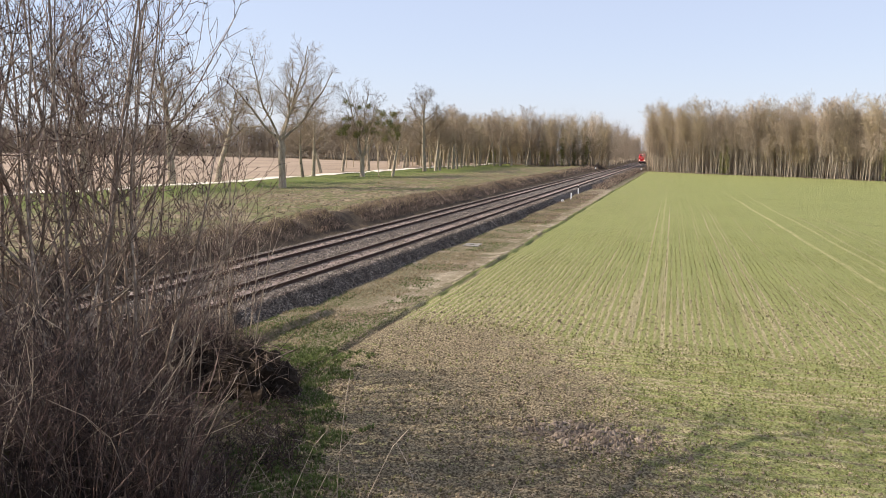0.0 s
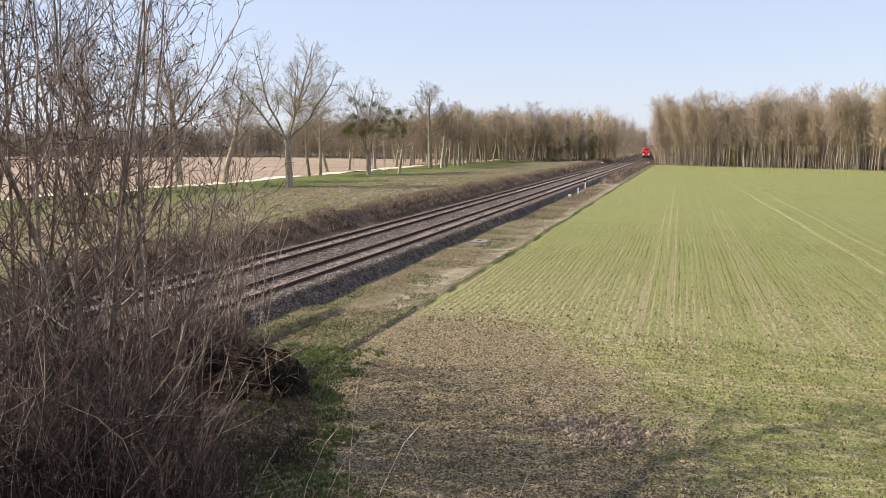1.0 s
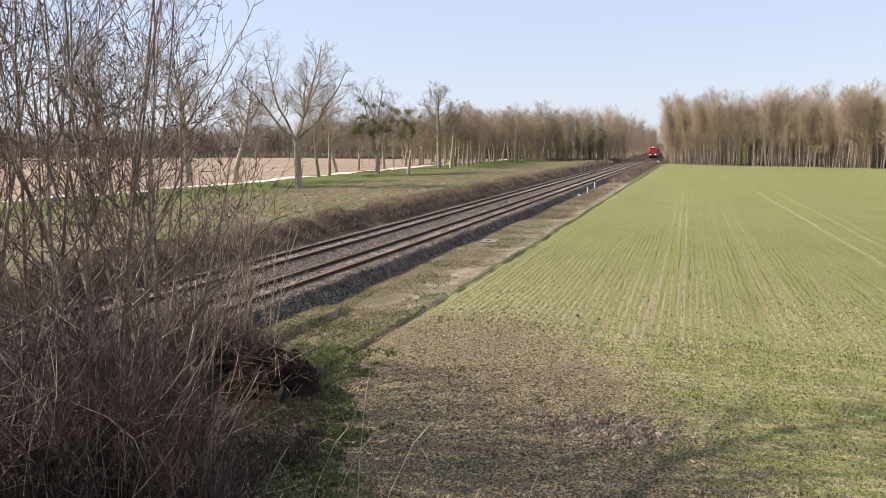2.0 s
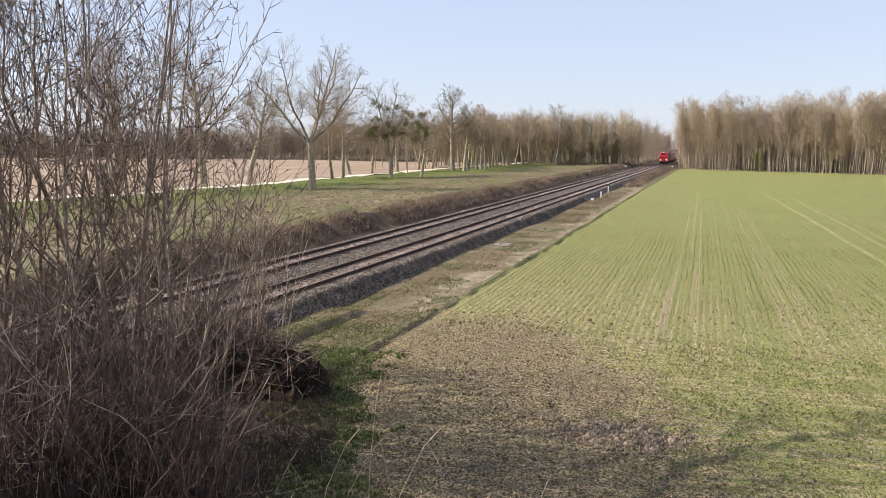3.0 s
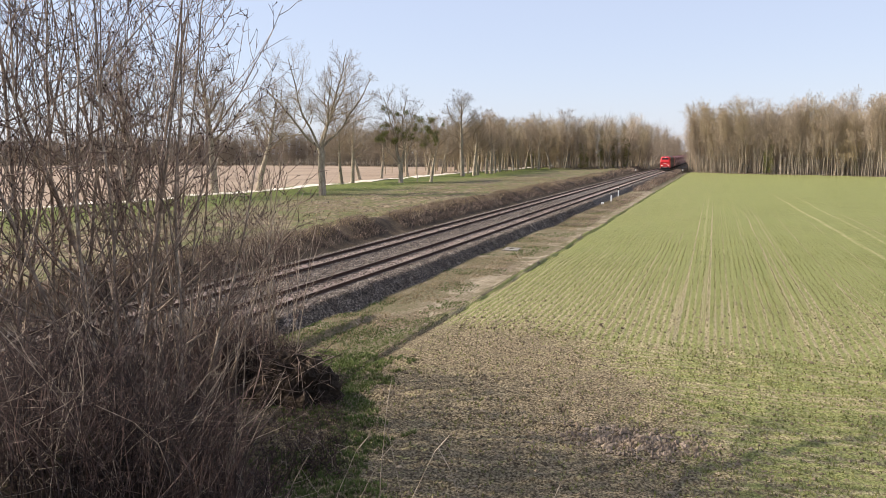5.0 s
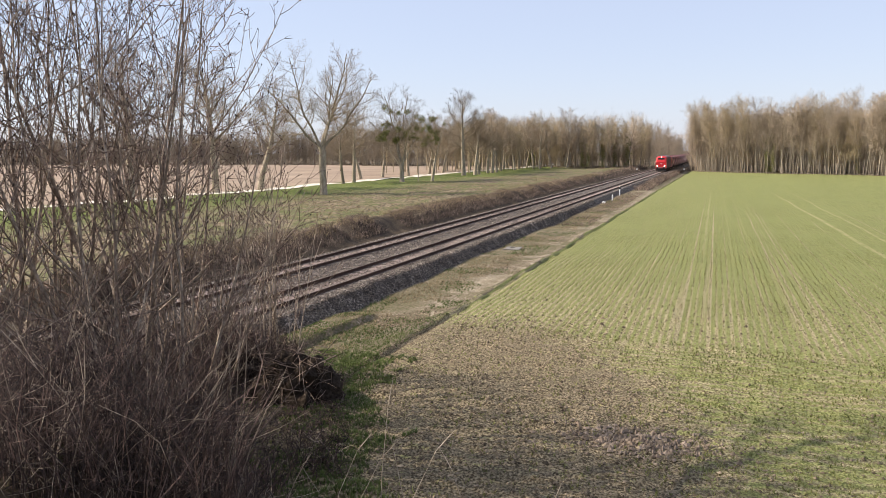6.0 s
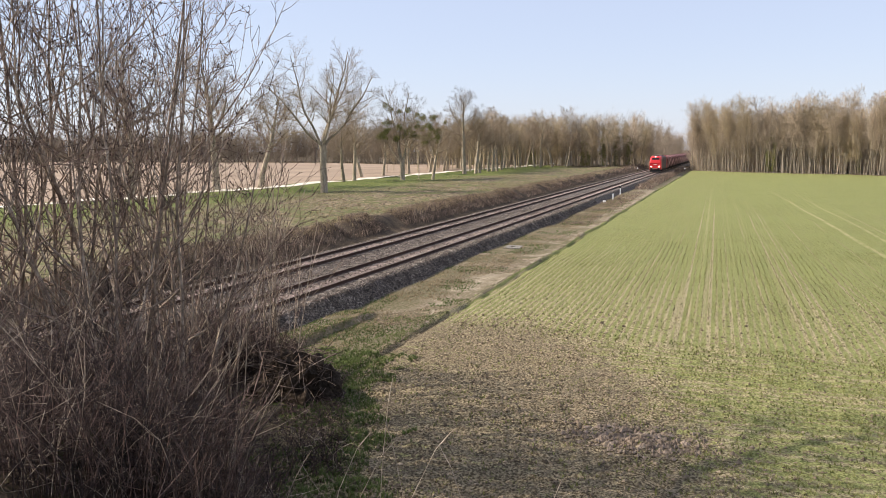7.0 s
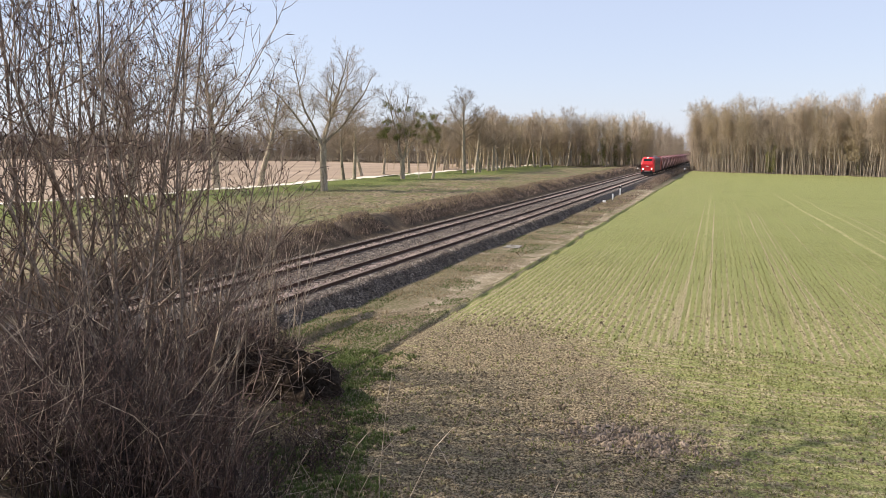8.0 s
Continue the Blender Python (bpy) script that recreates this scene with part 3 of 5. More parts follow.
# ---- railway ----
def build_ballast():
    """One bed for both tracks with sloping shoulders."""
    prof_s = np.concatenate([[-8.0, -7.4, -7.0, -6.6, -6.25], np.arange(-5.9, 1.2, 0.16), [1.25, 1.4, 1.55, 1.65, 1.75, 1.85, 1.95, 2.05, 2.15, 2.3, 2.5]])
    top = RAIL_TOP - 0.19
    prof_z = np.interp(prof_s, [-8.0, -7.2, -6.3, -5.6, 1.5, 1.62, 2.16, 2.5], [-0.15, 0.02, 0.55, top, top, top - 0.03, 0.0, -0.15])
    prof_z = prof_z - 0.10 * np.exp(-((prof_s + SPACING / 2) / 0.5) ** 2)
    ys = np.concatenate([np.arange(4, 18, 1.0), np.arange(18, 70, 0.16), np.arange(70, 130, 0.5), np.arange(130, 640, 5.0)])
    S, Y = np.meshgrid(prof_s, ys)
    X = S + centre(Y)
    Z = prof_z[None] + 0.035 * value_noise(X, Y, 0.22, 21) + 0.02 * value_noise(X, Y, 0.9, 22)
    X = X + 0.04 * value_noise(X, Y, 0.3, 23)
    n = len(prof_s)
    i = (np.arange(len(ys) - 1)[:, None] * n + np.arange(n - 1)[None]).ravel()
    F = np.stack([i, i + 1, i + n + 1, i + n], 1)
    sc = S.ravel()[F].mean(1)
    me = mesh_from("ballast_bed", np.stack([X, Y, Z], -1).reshape(-1, 3), F, [MAT["ballast"], MAT["ballast_rust"]], False,
                   ((np.abs(sc) < 0.72) | (np.abs(sc + SPACING) < 0.5)).astype(int))
    tagged(new("ballast_bed", me), "bed of crushed grey stone with rust-stained middle", "ballast", kind="structure")
    # loose stones over the bed
    n = 70000
    y = 18 + 80 * rng.random(n) ** 1.6
    s = rng.uniform(-6.6, 2.45, n)
    near = rng.random(n) < 0.5
    s[near] = rng.uniform(0.85, 2.45, near.sum())
    z = np.interp(s, prof_s, prof_z)
    size = rng.uniform(0.022, 0.055, n)
    oct_v = np.array([(1, 0, 0), (0, 1, 0), (-1, 0, 0), (0, -1, 0), (0, 0, 0.8), (0, 0, -0.8)], float)
    oct_f = np.array([(0, 1, 4), (1, 2, 4), (2, 3, 4), (3, 0, 4), (1, 0, 5), (2, 1, 5), (3, 2, 5), (0, 3, 5)])
    a = rng.uniform(0, 6.28, n)
    j = oct_v[None] * (1 + 0.45 * rng.uniform(-1, 1, (n, 6, 1)))
    jx = j[..., 0] * np.cos(a)[:, None] - j[..., 1] * np.sin(a)[:, None]
    jy = j[..., 0] * np.sin(a)[:, None] + j[..., 1] * np.cos(a)[:, None]
    P = np.stack([jx, jy, j[..., 2]], -1) * size[:, None, None] + np.stack([s + centre(y), y, z + size * 0.35], -1)[:, None]
    F = (oct_f[None] + 6 * np.arange(n)[:, None, None]).reshape(-1, 3)
    ob = new("ballast_stones", mesh_from("ballast_stones", P.reshape(-1, 3), F, MAT["stone"]))
    tagged(ob, "loose crushed stones lying over the track bed", "ballast stones", kind="stuff")


def rail_mesh(offset):
    prof = [(-0.07, 0.0), (0.07, 0.0), (0.07, 0.02), (0.012, 0.04), (0.012, 0.125), (0.036, 0.14), (0.036, 0.168), (-0.036, 0.168), (-0.036, 0.14), (-0.012, 0.125), (-0.012, 0.04), (-0.07, 0.02)]
    ys = np.concatenate([np.arange(4, 140, 4.0), np.arange(140, 641, 10.0)])
    p = np.array(prof)
    X = p[None, :, 0] + offset + centre(ys)[:, None]
    Z = np.broadcast_to(p[None, :, 1] + RAIL_TOP - 0.168, X.shape)
    Y = np.broadcast_to(ys[:, None], X.shape)
    n = len(prof)
    idx = np.arange(len(ys) * n).reshape(len(ys), n)
    nx = np.roll(idx, -1, 1)
    F = np.stack([idx[:-1], nx[:-1], nx[1:], idx[1:]], -1)
    k = np.zeros(F.shape[:2], int)
    k[:, 6] = 1
    return mesh_from("rail", np.stack([X, Y, Z], -1).reshape(-1, 3), F.reshape(-1, 4), [MAT["rail_side"], MAT["rail_top"]], False, k.ravel())


def sleeper_mesh():
    """A twin-block sleeper: two sloped concrete blocks on a tie bar."""
    bm = bmesh.new()
    for side in (-1, 1):
        loft(bm, [[(side * 0.7 - 0.36, -0.14, -0.1), (side * 0.7 + 0.36, -0.14, -0.1), (side * 0.7 + 0.36, 0.14, -0.1), (side * 0.7 - 0.36, 0.14, -0.1)],
                  [(side * 0.7 - 0.33, -0.11, 0.1), (side * 0.7 + 0.33, -0.11, 0.1), (side * 0.7 + 0.33, 0.11, 0.1), (side * 0.7 - 0.33, 0.11, 0.1)]])
    box(bm, 0.9, 0.06, 0.06, 0, 0, 0.02)
    me = bpy.data.meshes.new("sleeper")
    bm.to_mesh(me)
    bm.free()
    me.materials.append(MAT["sleeper"])
    return me


def build_track(x0, label, me):
    t = thing("railway_track", label, "railway track", group="railway tracks")
    for off in (-0.7525, 0.7525):
        part("rail", rail_mesh(x0 + off), None, t, "rusty rail with a worn bright head")
    for i in range(280):
        y = 16 + 0.6 * i
        part("sleeper", me, None, t).location = (x0 + float(centre(y)), y, RAIL_TOP - 0.168 - 0.085)


build_ballast()
_sleeper = sleeper_mesh()
build_track(0.0, "rusty rails on concrete sleepers in pinkish stone ballast", _sleeper)
build_track(-SPACING, "rusty rails on concrete sleepers beside the grassy bank", _sleeper)


# ---- trees ----
def vec_rot(d, angle, spin):
    """d turned away by angle, in the direction spin round it (radians)."""
    d = Vector(d).normalized()
    u = d.orthogonal().normalized()
    w = d.cross(u)
    return (d * math.cos(angle) + (u * math.cos(spin) + w * math.sin(spin)) * math.sin(angle)).normalized()


def grow(levels, p, d, length, r, spec, level=0, rnd=random):
    """One limb and what grows on it. spec, level by level: (points, sides, wiggle, rise, children, from, angle, ratio, thin)."""
    m, sides, wiggle, rise, kids, start, angle, ratio, thin = spec[level]
    pts, radii = [tuple(p)], [r]
    d = Vector(d).normalized()
    q = Vector(p)
    end = 0.2 if level == 0 else 0.3 if level < len(spec) - 1 else 0.5
    for i in range(1, m):
        d = (d + Vector((rnd.uniform(-1, 1), rnd.uniform(-1, 1), rnd.uniform(-1, 1))) * wiggle + Vector((0, 0, rise))).normalized()
        q = q + d * (length / (m - 1))
        pts.append(tuple(q))
        radii.append(r * (1 - (1 - end) * i / (m - 1)))
    levels[min(level, len(levels) - 1)].add(pts, radii, sides)
    if level + 1 >= len(spec):
        return
    n = kids if kids >= 1 else int(rnd.random() < kids)
    spin = rnd.uniform(0, 6.28)
    for j in range(n):
        f = start + (0.98 - start) * (j + rnd.random() * 0.9) / n
        i = min(m - 2, int(f * (m - 1)))
        g = f * (m - 1) - i
        a, b = Vector(pts[i]), Vector(pts[i + 1])
        spin += 2.4 + rnd.uniform(-0.6, 0.6)
        child = vec_rot(b - a, radians(angle * rnd.uniform(0.65, 1.25)), spin)
        cl = length * ratio * rnd.uniform(0.7, 1.2) * (1.15 - 0.55 * f)
        cr = max(levels[-1].finest, (radii[i] * (1 - g) + radii[i + 1] * g) * thin)
        grow(levels, a.lerp(b, g), child, cl, cr, spec, level + 1, rnd)


def leaf_cloud(spots, n, size, rnd):
    """Small folded leaves scattered in balls: rows of (centre, radius)."""
    vs = []
    for c, r in spots:
        k = max(8, int(n * r * r))
        dirs = rnd.normal(size=(k, 3))
        dirs /= np.linalg.norm(dirs, axis=1, keepdims=True)
        pos = np.array(c) + dirs * (r * rnd.random((k, 1)) ** 0.45) * np.array([1, 1, 0.85])
        a, b = rnd.normal(size=(k, 3)), rnd.normal(size=(k, 3))
        a /= np.linalg.norm(a, axis=1, keepdims=True)
        b /= np.linalg.norm(b, axis=1, keepdims=True)
        s = size * rnd.uniform(0.6, 1.4, (k, 1))
        vs.append(np.stack([pos - a * s, pos + b * s * 0.5, pos + a * s, pos - b * s * 0.5 + np.cross(a, b) * s * 0.4], 1))
    V = np.concatenate(vs)
    return V.reshape(-1, 3), np.arange(len(V) * 4).reshape(-1, 4)


AVENUE = [(7, 9, 0.08, 0.02, 9, 0.40, 70, 0.82, 0.54), (8, 5, 0.26, 0.14, 9, 0.22, 50, 0.44, 0.52), (5, 3, 0.26, 0.10, 8, 0.15, 46, 0.50, 0.55),
          (4, 3, 0.28, 0.08, 6, 0.12, 44, 0.55, 0.6), (3, 3, 0.26, 0.05, 0, 0, 0, 0, 0)]
FINE = [(7, 7, 0.06, 0.02, 18, 0.36, 56, 0.40, 0.5), (5, 4, 0.18, 0.14, 7, 0.2, 44, 0.48, 0.6), (4, 3, 0.2, 0.10, 7, 0.15, 42, 0.55, 0.6),
        (3, 3, 0.22, 0.08, 4, 0.15, 40, 0.6, 0.6), (2, 3, 0.2, 0.0, 0, 0, 0, 0, 0)]


LIMB = [(13, 6, 0.20, 0.05, 13, 0.24, 52, 0.38, 0.50), (7, 4, 0.27, 0.06, 9, 0.15, 46, 0.48, 0.52), (5, 3, 0.24, 0.04, 6, 0.12, 44, 0.52, 0.58), (3, 3, 0.24, 0.04, 0, 0, 0, 0, 0)]


def spreading_tree(seed, tall, trunk_r, fork, limbs):
    """A short bole that divides into sweeping limbs, with a wide, rounded crown of fine twigs. limbs: (bearing, degrees off upright, length, thickness)."""
    rnd = random.Random(seed)
    lv = [Tubes(), Tubes(0.013)]
    rings = [(0.0, 1.35), (0.04, 1.08), (0.3, 0.95), (0.6, 0.92), (0.85, 0.97), (1.0, 0.85)]
    off = [(rnd.uniform(-.18, .18) * f, rnd.uniform(-.18, .18) * f) for f, _ in rings]
    lv[0].add([(ox, oy, -0.2 + fork * f) for (f, _), (ox, oy) in zip(rings, off)], [trunk_r * k for _, k in rings], 10)
    for bearing, tilt, length, thick in limbs:
        a, e = radians(bearing), radians(tilt)
        d = (math.cos(a) * math.sin(e), math.sin(a) * math.sin(e), math.cos(e))
        grow(lv, (off[-1][0], off[-1][1], fork - 0.45 + rnd.uniform(-.4, .2)), d, tall * length * 1.14, trunk_r * thick * 0.82, LIMB, 0, rnd)
    return lv[0].mesh("trunk", MAT["bark"]), lv[1].mesh("crown", MAT["twig"])


def avenue_tree(seed, tall, trunk_r, spec, lean=(0, 0)):
    """Trunk with its main limbs, and the crown of branches and twigs, as two meshes."""
    rnd = random.Random(seed)
    lv = [Tubes(), Tubes(0.015)]
    grow(lv, (0, 0, -0.2), (lean[0], lean[1], 1), tall * (0.72 if spec is AVENUE else 0.84), trunk_r, spec, 0, rnd)
    return lv[0].mesh("trunk", MAT["bark"]), lv[1].mesh("crown", MAT["twig"])


def plant(name, label, category, meshes, x, y, turn=0.0, scale=1.0, group="", wide=1.0):
    t = thing(name, label, category, pose(x, y, float(height(x, y)), 0, 0, turn), group)
    t.scale = (scale * wide, scale * wide, scale)
    for n, me in zip(("trunk", "crown", "mistletoe"), meshes):
        part(n, me, None, t)
    return t


def build_avenue():
    spread = [spreading_tree(11, 20.5, 0.55, 7.4, [(100, 4, 0.64, 0.62), (0, 46, 0.56, 0.5), (180, 42, 0.52, 0.48), (25, 22, 0.60, 0.5), (200, 20, 0.60, 0.5), (290, 40, 0.5, 0.4), (80, 44, 0.46, 0.36)]),
              spreading_tree(14, 19.5, 0.56, 4.2, [(0, 24, 0.74, 0.62), (185, 26, 0.74, 0.62), (20, 40, 0.6, 0.36), (170, 42, 0.58, 0.36), (270, 24, 0.62, 0.42), (90, 18, 0.66, 0.42)]), avenue_tree(15, 17.5, 0.42, AVENUE, (0.1, 0.1))]
    fine = [avenue_tree(21, 21, 0.46, FINE), avenue_tree(22, 19, 0.42, FINE, (0.08, 0)), avenue_tree(23, 17, 0.38, FINE, (-0.12, 0.05))]
    g, cat = "avenue trees along the lane", "tree"
    plant("avenue_tree", "bare spreading tree with a grey trunk in short grass", cat, spread[0], -37.0, 96.5, 32, 0.95, g)
    # tree with evergreen clumps
    n = np.random.default_rng(5)
    spots = [((n.normal(-0.6, 2.9), n.normal(0, 1.8), n.uniform(8.8, 13.4)), n.uniform(0.45, 1.0)) for _ in range(22)] + [((-3.6, 0, 16.6), 0.85), ((-2.6, 0.5, 15.8), 0.75), ((-0.6, 0, 15.2), 0.65), ((1.4, 0, 15.6), 0.8), ((3.4, 0, 14.6), 0.6), ((-4.4, 0, 10.2), 1.0), ((-5.2, 0.3, 9.6), 0.9)]
    mist = mesh_from("mistletoe", *leaf_cloud(spots, 420, 0.12, n), MAT["ivy"])
    plant("avenue_tree", "forked bare tree hung with green mistletoe clumps", cat, (*spread[1], mist), -43.3, 138.7, 20, 0.86, g)
    spots = [((n.normal(0, 1.9), n.normal(0, 1.6), n.uniform(8.6, 15.0)), n.uniform(0.5, 1.15)) for _ in range(26)]
    mist = mesh_from("mistletoe", *leaf_cloud(spots, 300, 0.13, n), MAT["ivy"])
    plant("avenue_tree", "bare tree with a dense evergreen ivy head", cat, (*spread[2], mist), -40.0, 146.3, 10, 0.86, g)
    for i, (x, y, sc) in enumerate([(-54.3, 95, 1.02), (-53.4, 105, 0.95), (-51.5, 129.7, 0.75), (-52.2, 135.3, 0.72), (-67.1, 213.6, 0.8), (-62.4, 215.4, 0.85), (-45, 180.7, 1.05),
                                    (-43.9, 186.2, 0.9), (-45.6, 202.2, 0.85), (-44.7, 203.6, 0.9), (-49.3, 227.6, 0.85), (-47.2, 236.1, 0.8), (-47.9, 244, 0.85), (-45, 252, 0.9), (-50, 262, 0.85),
                                    (-56.5, 80, 1.0), (-58, 190, 0.8), (-60, 236, 0.8), (-42, 248, 0.85), (-40, 257, 0.9), (-36, 262, 0.8), (-46, 266, 0.85), (-38, 268, 0.75), (-55, 255, 0.85), (-52, 215, 0.8), (-58, 150, 0.75), (-58.5, 162, 0.8), (-57.5, 175, 0.75), (-59, 203, 0.8), (-58, 224, 0.8), (-60, 248, 0.85),
                                    (-45, 193, 0.8), (-46, 212, 0.85), (-47, 220, 0.8), (-52, 240, 0.8), (-58, 266, 0.8), (-66, 262, 0.8), (-72, 255, 0.75), (-68, 240, 0.75), (-78, 268, 0.8)]):
        plant("avenue_tree", "slender bare tree with a pale trunk beside the lane", cat, fine[i % 3], x, y, i * 67 % 360, sc * (0.96 if y > 170 else 1.0), g, wide=1.3)


def wood_tree(seed, tall, r, twig, first=0.35, ivy=0.0):
    """A tall, narrow woodland tree: pale stem, rising branches in its upper part."""
    rnd = random.Random(seed)
    lv = [Tubes(), Tubes(0.023)]
    spec = [(8, 6, 0.05, 0.02, 34, first - 0.06, 40, 0.26, 0.42), (4, 3, 0.18, 0.14, 6, 0.12, 42, 0.5, 0.6), (3, 3, 0.2, 0.10, 5, 0.1, 38, 0.62, 0.7), (2, 3, 0.2, 0.05, 0, 0, 0, 0, 0)]
    grow(lv, (0, 0, -0.2), (rnd.uniform(-.05, .05), rnd.uniform(-.05, .05), 1), tall * 0.93, r, spec, 0, rnd)
    out = [lv[0].mesh("trunk", MAT["wood_bark"]), lv[1].mesh("crown", MAT[twig])]
    if ivy:
        n = np.random.default_rng(seed)
        spots = [((n.normal(0, .25), n.normal(0, .25), z), n.uniform(.5, .9)) for z in np.arange(1, tall * ivy, 0.7)]
        out.append(mesh_from("ivy", *leaf_cloud(spots, 130, 0.16, n), MAT["ivy"]))
    return out


def thicket(name, mat, spots, tall, thick, twigs, seed, label, category, spread=0.9, base=0.0, up=2.0):
    """Many bare trees too far off to count: stems with rising twigs, one mesh."""
    n = np.random.default_rng(seed)
    N = len(spots)
    base_z = height(spots[:, 0], spots[:, 1]) - 0.2
    H = tall * n.uniform(0.6, 1.12, N) * (1 + 0.12 * value_noise(spots[:, 0], spots[:, 1], 9, 61))
    lean = n.normal(0, 0.03, (N, 2))
    B = np.column_stack([spots, base_z])
    top = B + np.column_stack([lean * H[:, None], H * 0.82])
    t = Tubes()
    for i in range(N):
        t.add([B[i], (B[i] + top[i]) / 2 + n.normal(0, .15, 3), top[i]], [thick[0] * H[i] / 20, thick[0] * 0.6 * H[i] / 20, 0.02], 4)
    f = base + (1 - base) * n.random((N, twigs)) ** 0.8
    start = B[:, None] + (top - B)[:, None] * f[..., None]
    d = n.normal(size=(N, twigs, 3)) * np.array([1, 1, 0.6])
    d[..., 2] += up * 0.6
    d /= np.linalg.norm(d, axis=2, keepdims=True)
    ln = H[:, None] * spread * 0.26 * n.uniform(0.4, 1.2, (N, twigs)) * (1.0 - f * 0.3)
    end = start + d * ln[..., None]
    mid = (start + end) / 2 + n.normal(0, 0.12, start.shape)
    P = np.stack([start, mid, end + np.array([0, 0, 0.12]) * ln[..., None]], 2).reshape(-1, 3, 3)
    r = np.repeat((thick[1] * n.uniform(0.6, 1.3, (N, twigs))).reshape(-1, 1), 3, 1) * np.array([1, .7, .25])
    t.kinds.setdefault((3, 3), []).extend(zip(P, r))
    tagged(new(name, t.mesh(name, mat)), label, category, kind="stuff")


def build_woods():
    protos = [wood_tree(31, 21, 0.10, "wood_twig", 0.38), wood_tree(32, 19, 0.09, "wood_twig", 0.3), wood_tree(33, 22, 0.11, "ochre_twig", 0.42), wood_tree(34, 18, 0.085, "ochre_twig", 0.25),
              wood_tree(35, 20.5, 0.10, "wood_twig", 0.45), wood_tree(36, 20, 0.17, "wood_twig", 0.4, 0.55)]
    rnd = random.Random(3)
    x = 5.0
    while x < 84:
        for row in range(2):
            px, py = x + rnd.uniform(-.5, .5), float(wood_front(x)) + 0.4 + row * 2.6 + rnd.uniform(0, 1.8)
            k = rnd.choice((0, 0, 1, 1, 2, 3, 4, 4)) if rnd.random() > 0.05 else 5
            t = thing("woodland_tree", "slim bare woodland tree with ivy-wrapped pale stem" if k == 5 else "slim bare woodland tree with a pale straight stem", "tree",
                      pose(px, py, float(height(px, py)), 0, 0, rnd.uniform(0, 360)), "trees at the edge of the wood")
            sc = rnd.uniform(0.80, 1.08) + 0.07 * float(value_noise(px, 0.0, 6.0, 71)) - 0.05 * float(step(22, 52, px))
            t.scale = (sc * 1.15, sc * 1.15, sc)
            for nme, me in zip(("trunk", "crown", "ivy"), protos[k]):
                part(nme, me, None, t)
        x += rnd.uniform(0.85, 1.5)
    # the same kind of tree in front of the wood at the lane's end
    x = -78.0
    while x < -12.5:
        px, py = x + rnd.uniform(-.8, .8), float(far_front(x)) - 1.0 + rnd.uniform(0, 4)
        k = rnd.choice((0, 1, 2, 2, 3, 3, 4, 5, 5))
        t = thing("woodland_tree", "slim bare woodland tree with ivy-wrapped pale stem" if k == 5 else "slim bare woodland tree with a pale straight stem", "tree",
                  pose(px, py, float(height(px, py)), 0, 0, rnd.uniform(0, 360)), "trees at the edge of the wood")
        sc = rnd.uniform(0.62, 1.0)
        t.scale = (sc * 1.5, sc * 1.5, sc)
        for nme, me in zip(("trunk", "crown", "ivy"), protos[k]):
            part(nme, me, None, t)
        x += rnd.uniform(0.9, 2.2)
    n = np.random.default_rng(8)

    def scatter(count, xa, xb, front, da, db):
        xs = n.uniform(xa, xb, count)
        return np.column_stack([xs, front(xs) + n.uniform(da, db, count)])
    thicket("wood_behind", MAT["wood_twig"], scatter(560, 4, 110, wood_front, 4, 46), 18.3, (0.13, 0.035), 130, 41, "deep bare wood behind the wheat field", "wood", 1.15, 0.1)
    thicket("undergrowth", MAT["wood_bark"], scatter(1300, 4.5, 95, wood_front, 1.0, 30), 9.5, (0.14, 0.03), 18, 42, "thin saplings and scrub under the trees", "undergrowth", 0.8, 0.1)
    thicket("far_wood", MAT["wood_twig"], scatter(760, -420, -62, far_front, 0, 40), 18, (0.16, 0.05), 110, 43, "bare grey-brown wood beyond the ploughed field", "wood", 1.35, 0.1)
    thicket("lane_end_wood", MAT["ochre_twig"], scatter(190, -78, -12, far_front, 2, 36), 18.0, (0.17, 0.032), 120, 44, "budding mixed wood at the end of the lane", "wood", 1.3, 0.1)
    thicket("far_undergrowth", MAT["wood_bark"], scatter(700, -330, -10, far_front, 0, 10), 4.5, (0.16, 0.04), 12, 46, "low scrub along the edge of the wood", "undergrowth", 0.9, 0.05)
    ax, ay = n.uniform(-76, -44, 70), n.uniform(196, 268, 70)
    ax, ay = ax[(ax < -56.5) | (ax > -51.5)], ay[(ax < -56.5) | (ax > -51.5)]
    thicket("avenue_understorey", MAT["ochre_twig"], np.column_stack([ax, ay]), 14.5, (0.2, 0.035), 150, 47, "ochre budding trees crowding the far avenue", "wood", 1.2, 0.3)
    ys = n.uniform(275, 560, 260)
    side = np.where(n.random(260) < 0.5, -1, 1)
    xs = centre(ys) + np.where(side < 0, -9.5 - n.random(260) ** 2 * 16, 5.5 + n.random(260) ** 2 * 12)
    thicket("lineside_wood", MAT["wood_twig"], np.column_stack([xs, ys]), 17, (0.17, 0.035), 110, 45, "bare trees close on both sides of the line", "wood", 1.2, 0.08)


def build_roadside_tree():
    """The tall tree beside the road, out of view, whose thin shade lies over the near wheat."""
    me = spreading_tree(51, 22.0, 0.4, 10.5, [(0, 40, 0.46, 0.5), (180, 36, 0.44, 0.48), (60, 22, 0.5, 0.5), (230, 20, 0.5, 0.5), (300, 42, 0.44, 0.42), (100, 40, 0.44, 0.42)])
    plant("roadside_tree", "tall bare tree standing at the foot of the road embankment", "tree", me, 3.2, 10.3, 0)


build_avenue()
build_woods()
build_roadside_tree()


